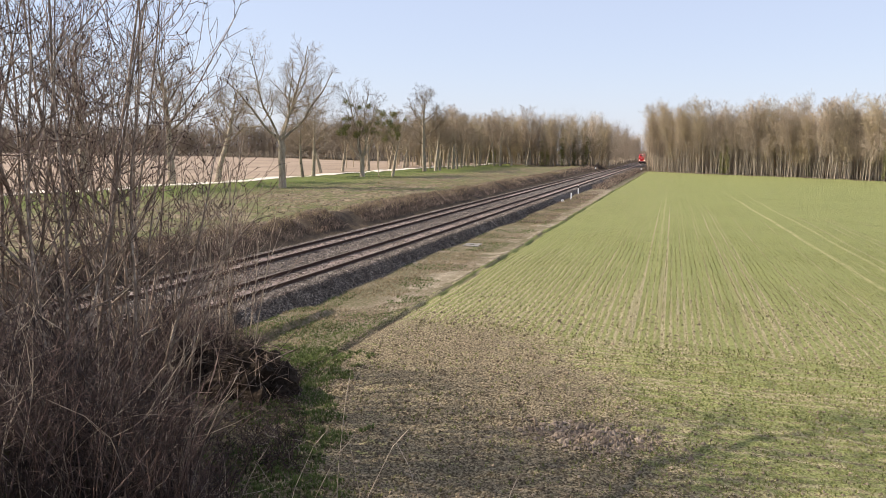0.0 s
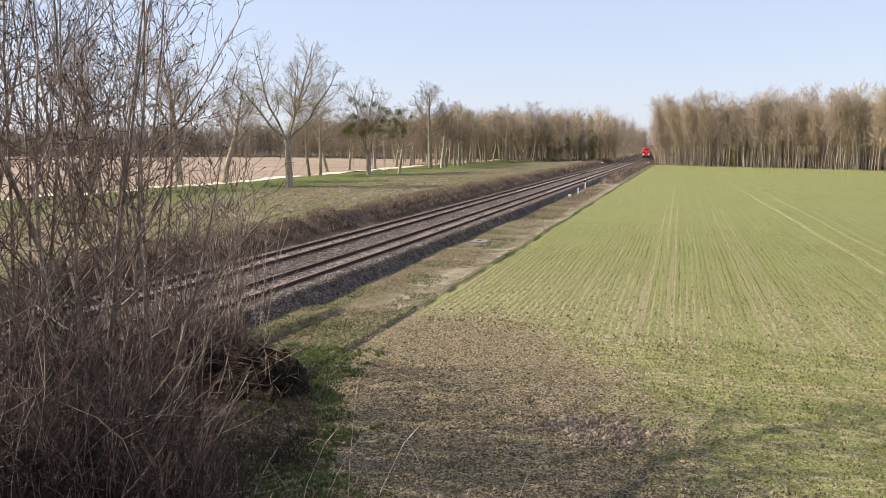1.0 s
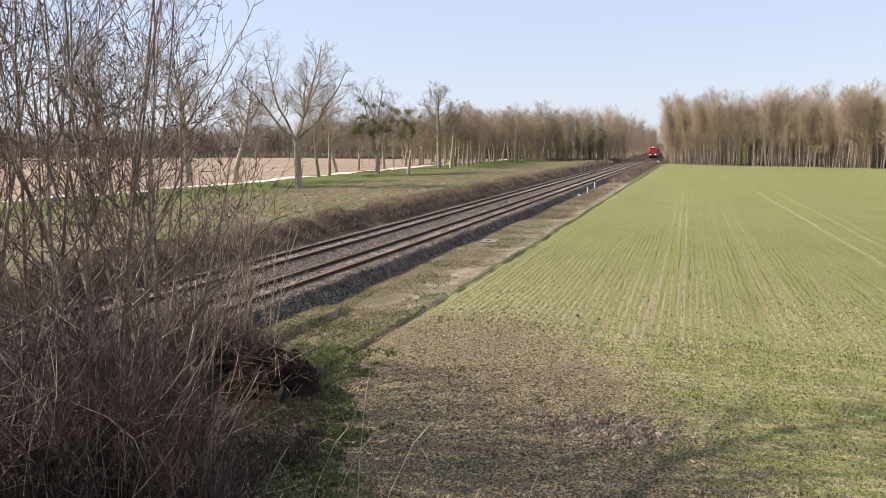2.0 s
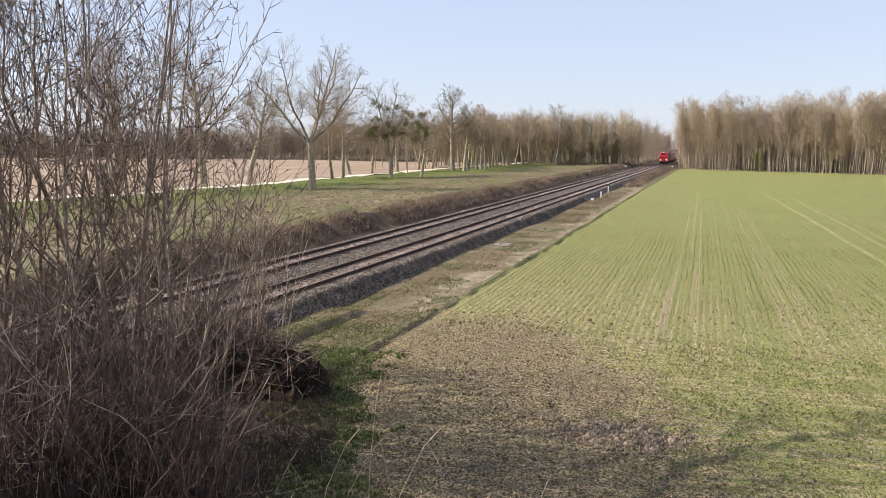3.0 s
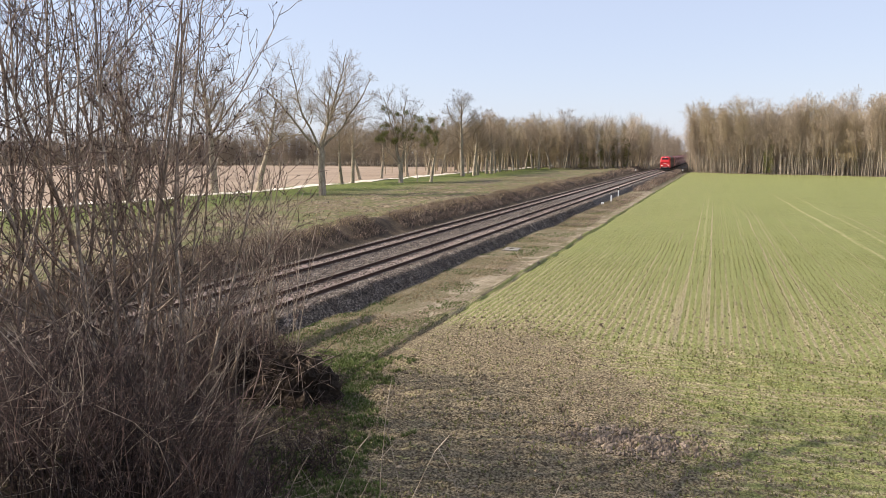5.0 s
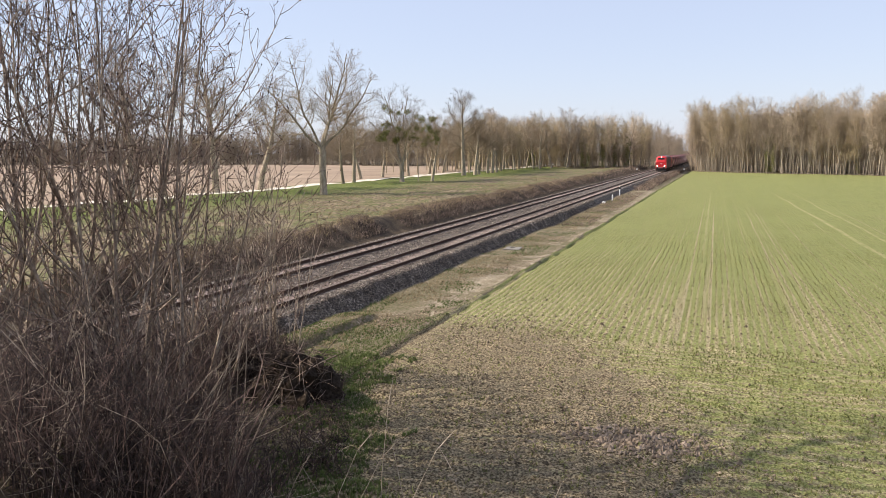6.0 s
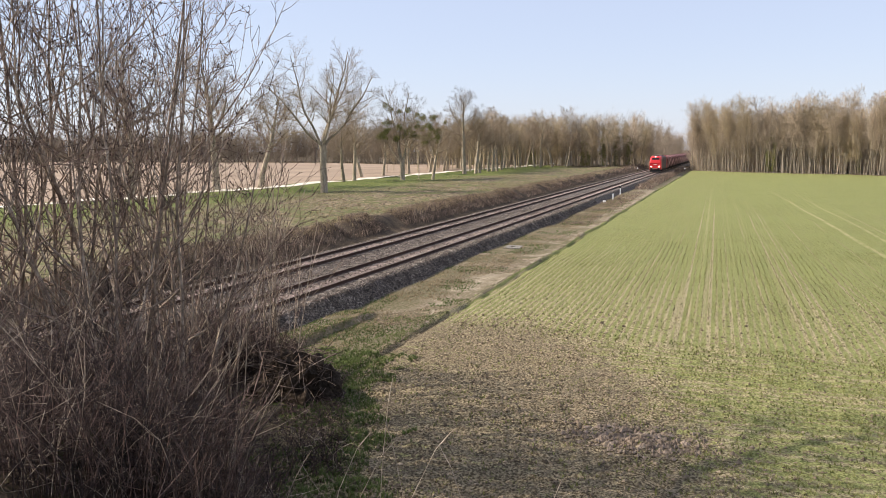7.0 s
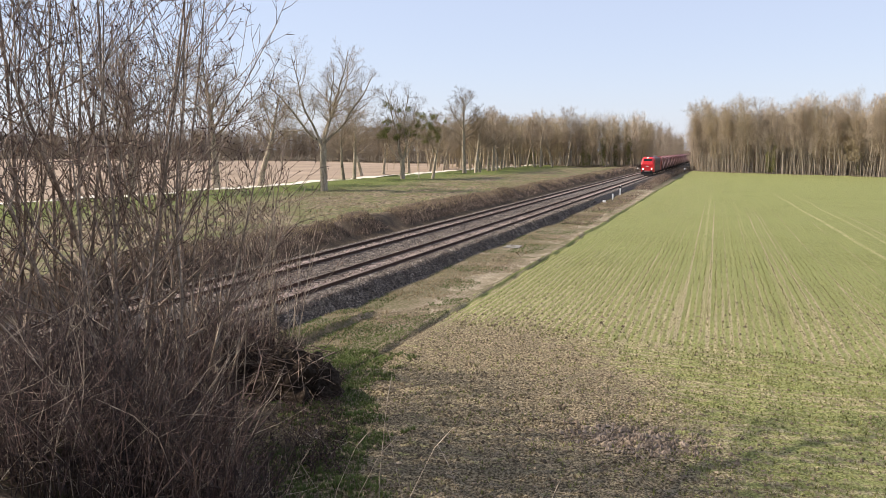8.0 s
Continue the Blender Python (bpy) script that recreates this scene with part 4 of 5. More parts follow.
# ---- train ----
TRAIN_SPEED, TRAIN_FRONT_AT_END = 21.0, 184.0


def rounded_section(y, half, low, high, corner, shrink=1.0, n=4):
    """A loop round a vehicle's body with rounded roof corners."""
    pts = [(-half * shrink, y, low), (half * shrink, y, low)]
    for i in range(n + 1):
        a = math.pi / 2 * i / n
        pts.append(((half - corner + corner * math.cos(a)) * shrink, y, high - corner + corner * math.sin(a)))
    for i in range(n + 1):
        a = math.pi / 2 * (1 + i / n)
        pts.append((-(half - corner - corner * math.cos(a)) * shrink, y, high - corner + corner * math.sin(a)))
    return pts


def bogie(axles, pitch):
    """Side frames, springs and wheels of a bogie."""
    bm = bmesh.new()
    length = pitch * (axles - 1) + 1.2
    for sx in (-1.05, 1.05):
        box(bm, 0.14, length, 0.22, sx, 0, 0.62, 0.04)
        for i in range(axles):
            y = (i - (axles - 1) / 2) * pitch
            rod(bm, 0.5, 0.12, pose(sx * 0.72, y, 0.5, 0, 90), 20)
            box(bm, 0.18, 0.34, 0.3, sx * 1.02, y, 0.5, 0.04)
    box(bm, 2.0, 0.5, 0.25, 0, 0, 0.7, 0.04)
    me = bpy.data.meshes.new("bogie")
    bm.to_mesh(me)
    bm.free()
    me.materials.append(MAT["black"])
    return me


def build_locomotive():
    """Front at local y = 0, facing -y; stands on z = 0, the rail's top."""
    t = thing("locomotive", "red diesel locomotive with lit headlights and dark grey flanks", "locomotive")
    cab = loft(bmesh.new(), [rounded_section(0.05, 1.30, 1.05, 2.35, 0.12), rounded_section(0.0, 1.38, 0.85, 2.55, 0.2), rounded_section(0.25, 1.43, 0.8, 3.2, 0.55),
                             rounded_section(0.8, 1.45, 0.8, 3.95, 0.95), rounded_section(1.3, 1.46, 0.8, 4.22, 0.9), rounded_section(3.4, 1.46, 0.8, 4.26, 0.55)])
    part("cab", cab, MAT["red_paint"], t, "bright red cab with a sloping nose")
    hood = loft(bmesh.new(), [rounded_section(3.42, 1.44, 0.95, 4.2, 0.6), rounded_section(19.3, 1.44, 0.95, 4.2, 0.6)])
    for i in range(9):
        box(hood, 0.05, 0.9, 1.1, 1.45, 5.0 + i * 1.6, 2.9, 0.02)
        box(hood, 0.05, 0.9, 1.1, -1.45, 5.0 + i * 1.6, 2.9, 0.02)
    part("engine_body", hood, MAT["grey_paint"], t, "dark grey side with louvre panels")
    rear = loft(bmesh.new(), [rounded_section(19.32, 1.46, 0.8, 4.26, 0.55), rounded_section(21.8, 1.46, 0.8, 4.2, 0.55), rounded_section(22.6, 1.4, 0.85, 2.6, 0.2)])
    part("rear_cab", rear, MAT["red_paint"], t)
    part("roof_hood", loft(bmesh.new(), [rounded_section(5, 0.8, 4.15, 4.42, 0.12), rounded_section(17, 0.8, 4.15, 4.42, 0.12)]), MAT["grey_paint"], t)
    tilt = math.degrees(math.atan2(0.55, 0.8))
    ws = box(bmesh.new(), 1.9, 0.06, 0.62, 0, 0, 0, 0.04)
    glass = part("windscreen", ws, MAT["glass"], t, "dark windscreen")
    glass.matrix_basis = pose(0, 0.50, 3.58, -tilt)
    for sx in (-1, 1):
        part("side_window", box(bmesh.new(), 0.04, 0.9, 0.7, sx * 1.455, 1.95, 3.2, 0.015), MAT["glass"], t)
        lamp = part("headlight", rod(bmesh.new(), 0.17, 0.08, pose(0, 0, 0, 90), 16), MAT["headlight"], t, "lit round headlight")
        lamp.location = (sx * 0.98, -0.02, 1.55)
        part("buffer", rod(rod(bmesh.new(), 0.10, 0.5, pose(sx * 0.88, -0.2, 1.02, 90), 12), 0.26, 0.06, pose(sx * 0.88, -0.46, 1.02, 90), 16), MAT["black"], t)
    part("headlight", rod(bmesh.new(), 0.11, 0.08, pose(0, 0.82, 4.06, 90), 16), MAT["headlight"], t, "lit roof headlight")
    part("nose_stripe", box(bmesh.new(), 0.7, 0.03, 0.12, 0, -0.005, 2.15, 0.008), MAT["white_paint"], t, "white marking on the nose")
    part("bumper", box(bmesh.new(), 2.5, 0.16, 0.22, 0, -0.02, 1.02, 0.04), MAT["concrete"], t, "pale grey buffer beam")
    part("snow_plough", loft(bmesh.new(), [[(-1.35, 0.0, 0.2), (1.35, 0.0, 0.2), (1.35, 0.5, 0.2), (-1.35, 0.5, 0.2)], [(-1.35, 0.1, 0.84), (1.35, 0.1, 0.84), (1.35, 0.6, 0.84), (-1.35, 0.6, 0.84)]]), MAT["black"], t)
    part("fuel_tank", box(bmesh.new(), 2.5, 6.0, 0.75, 0, 11.3, 0.62, 0.12), MAT["black"], t)
    part("underframe", box(bmesh.new(), 2.7, 21.0, 0.25, 0, 11.3, 0.92, 0.03), MAT["black"], t)
    me = bogie(3, 1.85)
    for y in (4.2, 18.4):
        part("bogie", me, None, t).location = (0, y, 0)
    return t


def build_wagon():
    """Covered hopper wagon, 13 m long, with sloping hopper ends under an arched top."""
    t = thing("hopper_wagon", "maroon hopper wagon with sloping ends and dusty arched top", "wagon", group="hopper wagons behind the locomotive")
    L = 12.4
    a, b = 0.9, 11.5
    bm = loft(bmesh.new(), [[(-1.05, a + 3.4, 1.15), (1.05, a + 3.4, 1.15), (1.05, b - 3.4, 1.15), (-1.05, b - 3.4, 1.15)],
                            [(-1.42, a + 0.3, 2.85), (1.42, a + 0.3, 2.85), (1.42, b - 0.3, 2.85), (-1.42, b - 0.3, 2.85)],
                            [(-1.45, a, 3.2), (1.45, a, 3.2), (1.45, b, 3.2), (-1.45, b, 3.2)]])
    part("hopper", bm, MAT["dark_red"], t)
    secs = []
    for f, k in ((0.0, 0.15), (0.06, 0.55), (0.2, 0.85), (0.5, 1.0), (0.8, 0.85), (0.94, 0.55), (1.0, 0.15)):
        y = a + (b - a) * f
        secs.append([(1.45 * math.cos(v), y, 3.21 + 0.95 * k * math.sin(v)) for v in [math.pi * i / 10 for i in range(11)]])
    # pale pink stands in for sky reflected off the curved top
    part("arched_top", loft(bmesh.new(), secs), MAT["pink_sheen"], t, "arched top dulled by pale dust")
    for y, k in ((a + 0.7, 0.6), ((a + b) / 2, 1.0), (b - 0.7, 0.6)):
        hoop = Tubes()
        hoop.add([(1.47 * math.cos(v), y, 3.21 + 0.98 * k * math.sin(v)) for v in [math.pi * i / 10 for i in range(11)]], [0.09] * 11, 5)
        part("hoop", hoop.mesh("hoop", MAT["dark_red"]), None, t)
    for sx in (-1, 1):
        for y0, y1 in ((a + 0.2, a + 3.3), (b - 0.2, b - 3.3)):
            m = look((sx * 1.32, (y0 + y1) / 2, 2.02), (sx * 1.14, y1, 1.15))
            part("slope_rib", box(bmesh.new(), 0.14, 0.9, math.hypot(y1 - y0, 1.75), 0, 0, 0, 0.02, m), MAT["pale_rib"], t, "pale sloping rib")
        for y in (a - 0.5, b + 0.5):
            part("end_post", box(bmesh.new(), 0.12, 0.12, 2.0, sx * 1.2, y, 2.1, 0.02), MAT["dark_red"], t)
    part("underframe", box(bmesh.new(), 2.3, L, 0.3, 0, 6.2, 1.0, 0.03), MAT["black"], t)
    for y in (0.05, 12.35):
        part("end_platform", box(bmesh.new(), 2.6, 0.5, 0.12, 0, y, 1.2, 0.02), MAT["black"], t)
    me = bogie(2, 1.8)
    for y in (1.9, 10.5):
        part("bogie", me, None, t).location = (0, y, 0)
    return t


locomotive = build_locomotive()
wagons = [build_wagon()]
for _i in range(15):
    wagons.append(copy_thing(wagons[0], Matrix()))


def ride(car, behind, length):
    """Rows for a vehicle whose front is that far behind the train's."""
    rows = []
    for t in (0, 1, 2, 3, 4, 5, 6, 7, 8):
        y = TRAIN_FRONT_AT_END + TRAIN_SPEED * (8 - t) + behind
        a, b = float(centre(y)), float(centre(y + length))
        rows.append((t, pose(a, y, RAIL_TOP, 0, 0, math.degrees(math.atan2(a - b, length)))))
    walk(car, rows)


def motions():
    ride(locomotive, 0.0, 22.6)
    for i, w in enumerate(wagons):
        ride(w, 23.4 + 13.0 * i, 12.4)


# ---- foreground shrubs on the embankment's flank ----
def spot(bearing, distance):
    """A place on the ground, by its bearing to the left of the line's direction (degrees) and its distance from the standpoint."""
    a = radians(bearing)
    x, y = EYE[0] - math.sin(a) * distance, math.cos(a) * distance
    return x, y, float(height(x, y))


SHRUB = [(11, 6, 0.08, 0.03, 10, 0.14, 56, 0.42, 0.58), (8, 4, 0.13, 0.13, 5, 0.12, 48, 0.38, 0.60), (5, 3, 0.16, 0.09, 2, 0.2, 46, 0.42, 0.8), (3, 3, 0.15, 0.05, 0, 0, 0, 0, 0)]
HIGH = [(11, 6, 0.08, 0.03, 9, 0.40, 52, 0.40, 0.58), (8, 4, 0.13, 0.13, 5, 0.12, 48, 0.38, 0.60), (5, 3, 0.16, 0.09, 2, 0.2, 46, 0.42, 0.8), (3, 3, 0.15, 0.05, 0, 0, 0, 0, 0)]
SAPLING = [(7, 4, 0.06, 0.05, 8, 0.25, 34, 0.3, 0.5), (4, 3, 0.12, 0.08, 4, 0.2, 36, 0.5, 0.7), (3, 3, 0.12, 0.05, 0, 0, 0, 0, 0)]


def shrub(bearing, distance, tall, stems, r, seed, lean=0.0, spread=0.26, spec=SHRUB, label="bare multi-stemmed shrub with grey bark and dark buds"):
    rnd = random.Random(seed)
    x, y, z = spot(bearing, distance)
    x = max(x, 2.9)
    z = float(height(x, y))
    t = thing("shrub", label, "shrub", pose(x, y, z), "shrubs on the embankment")
    ends, bark = [], MAT["pale_shoot" if spec is SAPLING else "shrub_bark"]
    for i in range(stems):
        a = 6.283 * (i + rnd.random() * 0.7) / stems
        k = spread * rnd.uniform(0.2, 1.3)
        d = (math.cos(a) * k + lean * 0.85, math.sin(a) * k + lean * 0.5, 1)
        lv = [Tubes(0.011), Tubes(0.011), Tubes(0.0092)]
        grow(lv, (math.cos(a) * 0.22, math.sin(a) * 0.22, -0.15), d, tall * rnd.uniform(0.72, 1.05), r * rnd.uniform(0.7, 1.4), spec, 0, rnd)
        stem = part("stem", lv[0].mesh("stem", bark), None, t)
        part("branchwork", lv[1].mesh("branchwork", bark), None, stem)
        tagged(part("spray", lv[2].mesh("spray", MAT["spray"]), None, stem), kind="stuff")
        ends += [p[-1] for items in lv[2].kinds.values() for p, _ in items]
    # buds at the ends of the twigs
    ends = np.array(ends)
    ends = ends[rng.random(len(ends)) < 0.4]
    dirs = np.array([(0, 0, 1), (0, 1, 0), (1, 0, 0), (0, -1, 0), (-1, 0, 0), (0, 0, -1)], float)
    f = np.array([(0, 2, 1), (0, 1, 4), (0, 4, 3), (0, 3, 2), (5, 1, 2), (5, 4, 1), (5, 3, 4), (5, 2, 3)])
    s = rng.uniform(0.011, 0.021, (len(ends), 1, 1))
    V = ends[:, None] + dirs[None] * s * np.array([1, 1, 1.6])
    F = (f[None] + 6 * np.arange(len(ends))[:, None, None]).reshape(-1, 3)
    tagged(part("bud_cluster", mesh_from("bud_cluster", V.reshape(-1, 3), F, MAT["bud"]), None, t, "small dark swollen buds"), kind="stuff")
    return t


def build_shrubs():
    shrub(54.5, 17.0, 12.5, 5, 0.046, 108)
    shrub(51.5, 18.5, 13.5, 6, 0.048, 101)
    shrub(47.8, 19.5, 13.5, 6, 0.05, 102)
    shrub(45.4, 17.0, 10.5, 5, 0.042, 103)
    shrub(43.0, 19.0, 12.5, 6, 0.052, 104, 0.02)
    shrub(40.8, 22.0, 11.4, 6, 0.048, 105, 0.0, 0.2, HIGH)
    shrub(39.8, 18.0, 9.0, 5, 0.034, 106, 0.05)
    shrub(38.2, 20.0, 7.2, 5, 0.030, 107, 0.06)
    shrub(36.6, 20.0, 5.6, 4, 0.024, 110, 0.04, 0.2, SAPLING, "young bare saplings with pale upright shoots")
    shrub(33.9, 23.6, 6.4, 7, 0.028, 111, 0.0, 0.10, SAPLING, "young bare saplings with pale upright shoots")
    shrub(32.6, 23.9, 5.0, 6, 0.022, 112, 0.0, 0.14, SAPLING, "young bare saplings with pale upright shoots")


def build_undergrowth():
    n = np.random.default_rng(61)
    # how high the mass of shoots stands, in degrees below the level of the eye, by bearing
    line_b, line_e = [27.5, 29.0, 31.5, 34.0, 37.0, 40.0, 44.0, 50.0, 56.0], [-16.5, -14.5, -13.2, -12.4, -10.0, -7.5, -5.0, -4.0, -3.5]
    for name, count, mat, r0, label, cat in (("brushwood", 7600, "shrub_twig", 0.0085, "dense reddish-brown shoots covering the embankment slope", "brushwood"),
                                             ("dead_stems", 850, "pale_shoot", 0.0065, "pale dead stems standing in the brushwood", "dead stems")):
        t = Tubes()
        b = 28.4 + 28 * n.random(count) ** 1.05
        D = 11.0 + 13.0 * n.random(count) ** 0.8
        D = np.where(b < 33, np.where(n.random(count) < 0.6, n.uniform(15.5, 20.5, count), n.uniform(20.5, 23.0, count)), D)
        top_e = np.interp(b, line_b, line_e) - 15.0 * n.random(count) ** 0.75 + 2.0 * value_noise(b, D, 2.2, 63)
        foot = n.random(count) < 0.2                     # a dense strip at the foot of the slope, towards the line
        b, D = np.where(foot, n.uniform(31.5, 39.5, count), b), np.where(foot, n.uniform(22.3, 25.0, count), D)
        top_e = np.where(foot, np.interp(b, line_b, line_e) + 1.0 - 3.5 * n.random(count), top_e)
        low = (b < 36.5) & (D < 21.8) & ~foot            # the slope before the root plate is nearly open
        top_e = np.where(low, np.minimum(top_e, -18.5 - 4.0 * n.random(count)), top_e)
        x, y = EYE[0] - np.sin(np.radians(b)) * D, np.cos(np.radians(b)) * D
        keep = (x > 2.7) & ~(low & (n.random(count) < 0.45))
        x, y, b, D, top_e = x[keep], y[keep], b[keep], D[keep], top_e[keep]
        z = height(x, y)
        m = len(x)
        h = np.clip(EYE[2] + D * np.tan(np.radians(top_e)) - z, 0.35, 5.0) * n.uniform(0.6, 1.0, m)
        for i in range(m):
            a = n.uniform(0, 6.28)
            k = h[i] * n.uniform(0.03, 0.6)
            dx, dy = math.cos(a) * k, math.sin(a) * k
            wx, wy = n.normal(0, .08, 2)
            p = [(x[i], y[i], z[i] - 0.1)]
            for f in (0.2, 0.4, 0.6, 0.8, 1.0):
                bend = f ** 1.7
                w = math.sin(f * 5 + a) * 1.2
                p.append((x[i] + dx * bend + wx * w, y[i] + dy * bend + wy * w, z[i] + h[i] * (f - 0.12 * f * f)))
            r = r0 * n.uniform(0.55, 1.5)
            t.add(p, [r, r * 0.92, r * 0.82, r * 0.7, r * 0.58, r * 0.4], 3)
            for _ in range(5):
                q = np.array(p[1 + int(n.random() * 4)])
                e = n.normal(0, 1, 3) * np.array([1, 1, 0.7]) + np.array([0, 0, 0.45])
                e *= h[i] * n.uniform(0.12, 0.42) / np.linalg.norm(e)
                t.add([tuple(q), tuple(q + e * 0.5 + np.array([0, 0, -0.04]) * h[i] * .3), tuple(q + e)], [r * 0.62, r * 0.5, r * 0.3], 3)
        tagged(new(name, t.mesh(name, MAT[mat])), label, cat, kind="stuff")


def build_brush_pile():
    """Upturned root plate and dead wood at the foot of the slope."""
    n = np.random.default_rng(71)
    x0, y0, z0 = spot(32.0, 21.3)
    th = thing("brush_pile", "dark upturned roots and dead wood at the bank's foot", "brush pile", pose(x0, y0, z0))
    bm = bmesh.new()
    bmesh.ops.create_icosphere(bm, subdivisions=4, radius=1.0)
    for v in bm.verts:
        k = 1 + 0.35 * noise.noise(v.co * 1.9) + 0.28 * noise.noise(v.co * 5) + 0.16 * noise.noise(v.co * 11)
        v.co = Vector((v.co.x * 1.25 * k, v.co.y * 0.9 * k, v.co.z * 1.3 * k - 0.1))
    # the plate's shade is in its colour, since sun reaches it here
    part("root_plate", bm, MAT["root_soil"], th, "clod of dark soil held by roots")
    t = Tubes()
    for i in range(280):
        a = n.uniform(0, 6.28)
        p0 = np.array([math.cos(a) * n.uniform(0, 1.35), math.sin(a) * n.uniform(0, 0.9), n.uniform(-0.1, 1.35)])
        d = np.array([n.normal(0, 1), n.normal(0, 1) - 0.4, n.normal(0, 0.5)])
        d *= n.uniform(0.4, 1.5) / np.linalg.norm(d)
        sag = n.uniform(-0.35, 0.25)
        r = n.uniform(0.005, 0.016)
        t.add([tuple(p0), tuple(p0 + d * .35 + (0, 0, sag * .3)), tuple(p0 + d * .7 + (0, 0, sag * .7)), tuple(p0 + d + (0, 0, sag * 1.2))], [r, r * .9, r * .7, r * .3], 4)
    part("dead_wood", t.mesh("dead_wood", MAT["bramble"]), None, th)


# ---- grasses, crop and clods ----
def blades(name, mat, x, y, z, tall, wide, per, seed, label, category, splay=0.6):
    """Tufts of bent, tapering blades at the places given, one mesh."""
    n = np.random.default_rng(seed)
    N = len(x)
    a = n.uniform(0, 6.28, (N, per))
    h = (tall * n.uniform(0.5, 1.3, (N, 1))) * n.uniform(0.7, 1.1, (N, per))
    out = h * splay * n.uniform(0.3, 1.2, (N, per))
    base = np.stack([np.broadcast_to(v[:, None], a.shape) for v in (x, y, z)], -1) + np.stack([np.cos(a), np.sin(a), a * 0], -1) * tall * 0.12
    side = np.stack([-np.sin(a), np.cos(a), a * 0], -1) * (wide * n.uniform(0.6, 1.3, (N, per)))[..., None]
    mid = base + np.stack([np.cos(a) * out * 0.4, np.sin(a) * out * 0.4, h * 0.65], -1)
    tip = base + np.stack([np.cos(a) * out, np.sin(a) * out, h * n.uniform(0.7, 1.05, (N, per))], -1)
    V = np.stack([base - side * .5, base + side * .5, mid + side * .45, mid - side * .45, tip], 2).reshape(-1, 5, 3)
    k = 5 * np.arange(len(V))[:, None]
    F = np.concatenate([k + np.array([[0, 1, 2]]), k + np.array([[0, 2, 3]]), k + np.array([[3, 2, 4]])])
    tagged(new(name, mesh_from(name, V.reshape(-1, 3), F, mat)), label, category, kind="stuff")


def build_crop():
    n = np.random.default_rng(81)
    xs, ys = [], []
    for x0 in np.arange(7.4, 37, 0.28):                          # the main drilling, along the line
        y = np.arange(27.2, 74, 0.15)
        y = y + n.uniform(-.07, .07, len(y))
        x = x0 + 0.03 * value_noise(y, y * 0 + x0, 2.0, 31) - 0.0205 * y + 0.6 + n.normal(0, 0.02, len(y))
        dens = 0.42 + 0.35 * step(26, 42, y) + 0.3 * value_noise(x, y, 5, 33) + 0.25 * value_noise(x, y, 1.2, 34)
        keep = (n.random(len(y)) < dens * (0.25 + 0.95 * n.random() ** 0.6)) & (x - centre(y) > 6.9) & (n.random(len(y)) < step(74, 38, y) + 0.02)
        xs.append(x[keep]), ys.append(y[keep])
    for y0 in np.arange(12.6, 28.0, 0.17):                       # the headland, drilled crosswise
        x = np.arange(7.4, 30, 0.11)
        x = x + n.uniform(-.06, .06, len(x))
        y = y0 - 0.06 * (x - 17) + n.normal(0, 0.03, len(x))
        bare = step(56.5, 48.5, y + 2.0 * x + 4.5 * value_noise(x, y, 6, 35) + 3.5 * value_noise(x, y, 1.5, 36))
        dens = 0.75 + 0.35 * value_noise(x, y * 4, 6, 33) + 0.35 * value_noise(x, y, 1.0, 34)
        keep = (n.random(len(x)) < dens * (1 - 0.66 * bare) * (0.55 + 0.6 * n.random())) & (x - centre(y) > 6.9)
        xs.append(x[keep]), ys.append(y[keep])
    x, y = np.concatenate(xs), np.concatenate(ys)
    blades("wheat_shoots", MAT["wheat"], x, y, height(x, y) - 0.01, 0.095, 0.016, 5, 82, "rows of short green wheat shoots", "wheat", 0.85)
    # clods on the bare headland, and the churned patch in it
    dirs = np.array([(0, 0, .8), (0, 1, 0), (1, 0, 0), (0, -1, 0), (-1, 0, 0), (0, 0, -.8)], float)
    f = np.array([(0, 2, 1), (0, 1, 4), (0, 4, 3), (0, 3, 2), (5, 1, 2), (5, 4, 1), (5, 3, 4), (5, 2, 3)])

    def lumps(name, x, y, s, mat, label):
        m = len(x)
        V = dirs[None] * (s[:, None, None] * (1 + 0.55 * n.uniform(-1, 1, (m, 6, 1)))) + np.stack([x, y, height(x, y) + s * 0.3], -1)[:, None]
        F = (f[None] + 6 * np.arange(m)[:, None, None]).reshape(-1, 3)
        tagged(new(name, mesh_from(name, V.reshape(-1, 3), F, MAT[mat])), label, "soil clods", kind="stuff")
    m = 34000
    x, y = n.uniform(6.5, 26, m), 12.5 + 24 * n.random(m) ** 1.3
    keep = n.random(m) < 0.22 + 0.78 * step(58, 50, y + 2 * x + 3 * value_noise(x, y, 2.5, 38)) * step(33, 28, y)
    x, y = x[keep], y[keep]
    lumps("soil_clods", x, y, 0.012 + 0.036 * n.random(len(x)) ** 2.5 + 0.03 * (n.random(len(x)) < 0.03), "clod", "dry crumbs and clods of loam on the headland")
    m = 1700
    x, y = n.normal(15.7, 0.85, m), n.normal(17.9, 0.42, m)
    lumps("churned_soil", x, y, 0.018 + 0.055 * n.random(m) ** 2.2, "pale_clod", "pale, dried, churned lumps of mud on the headland")


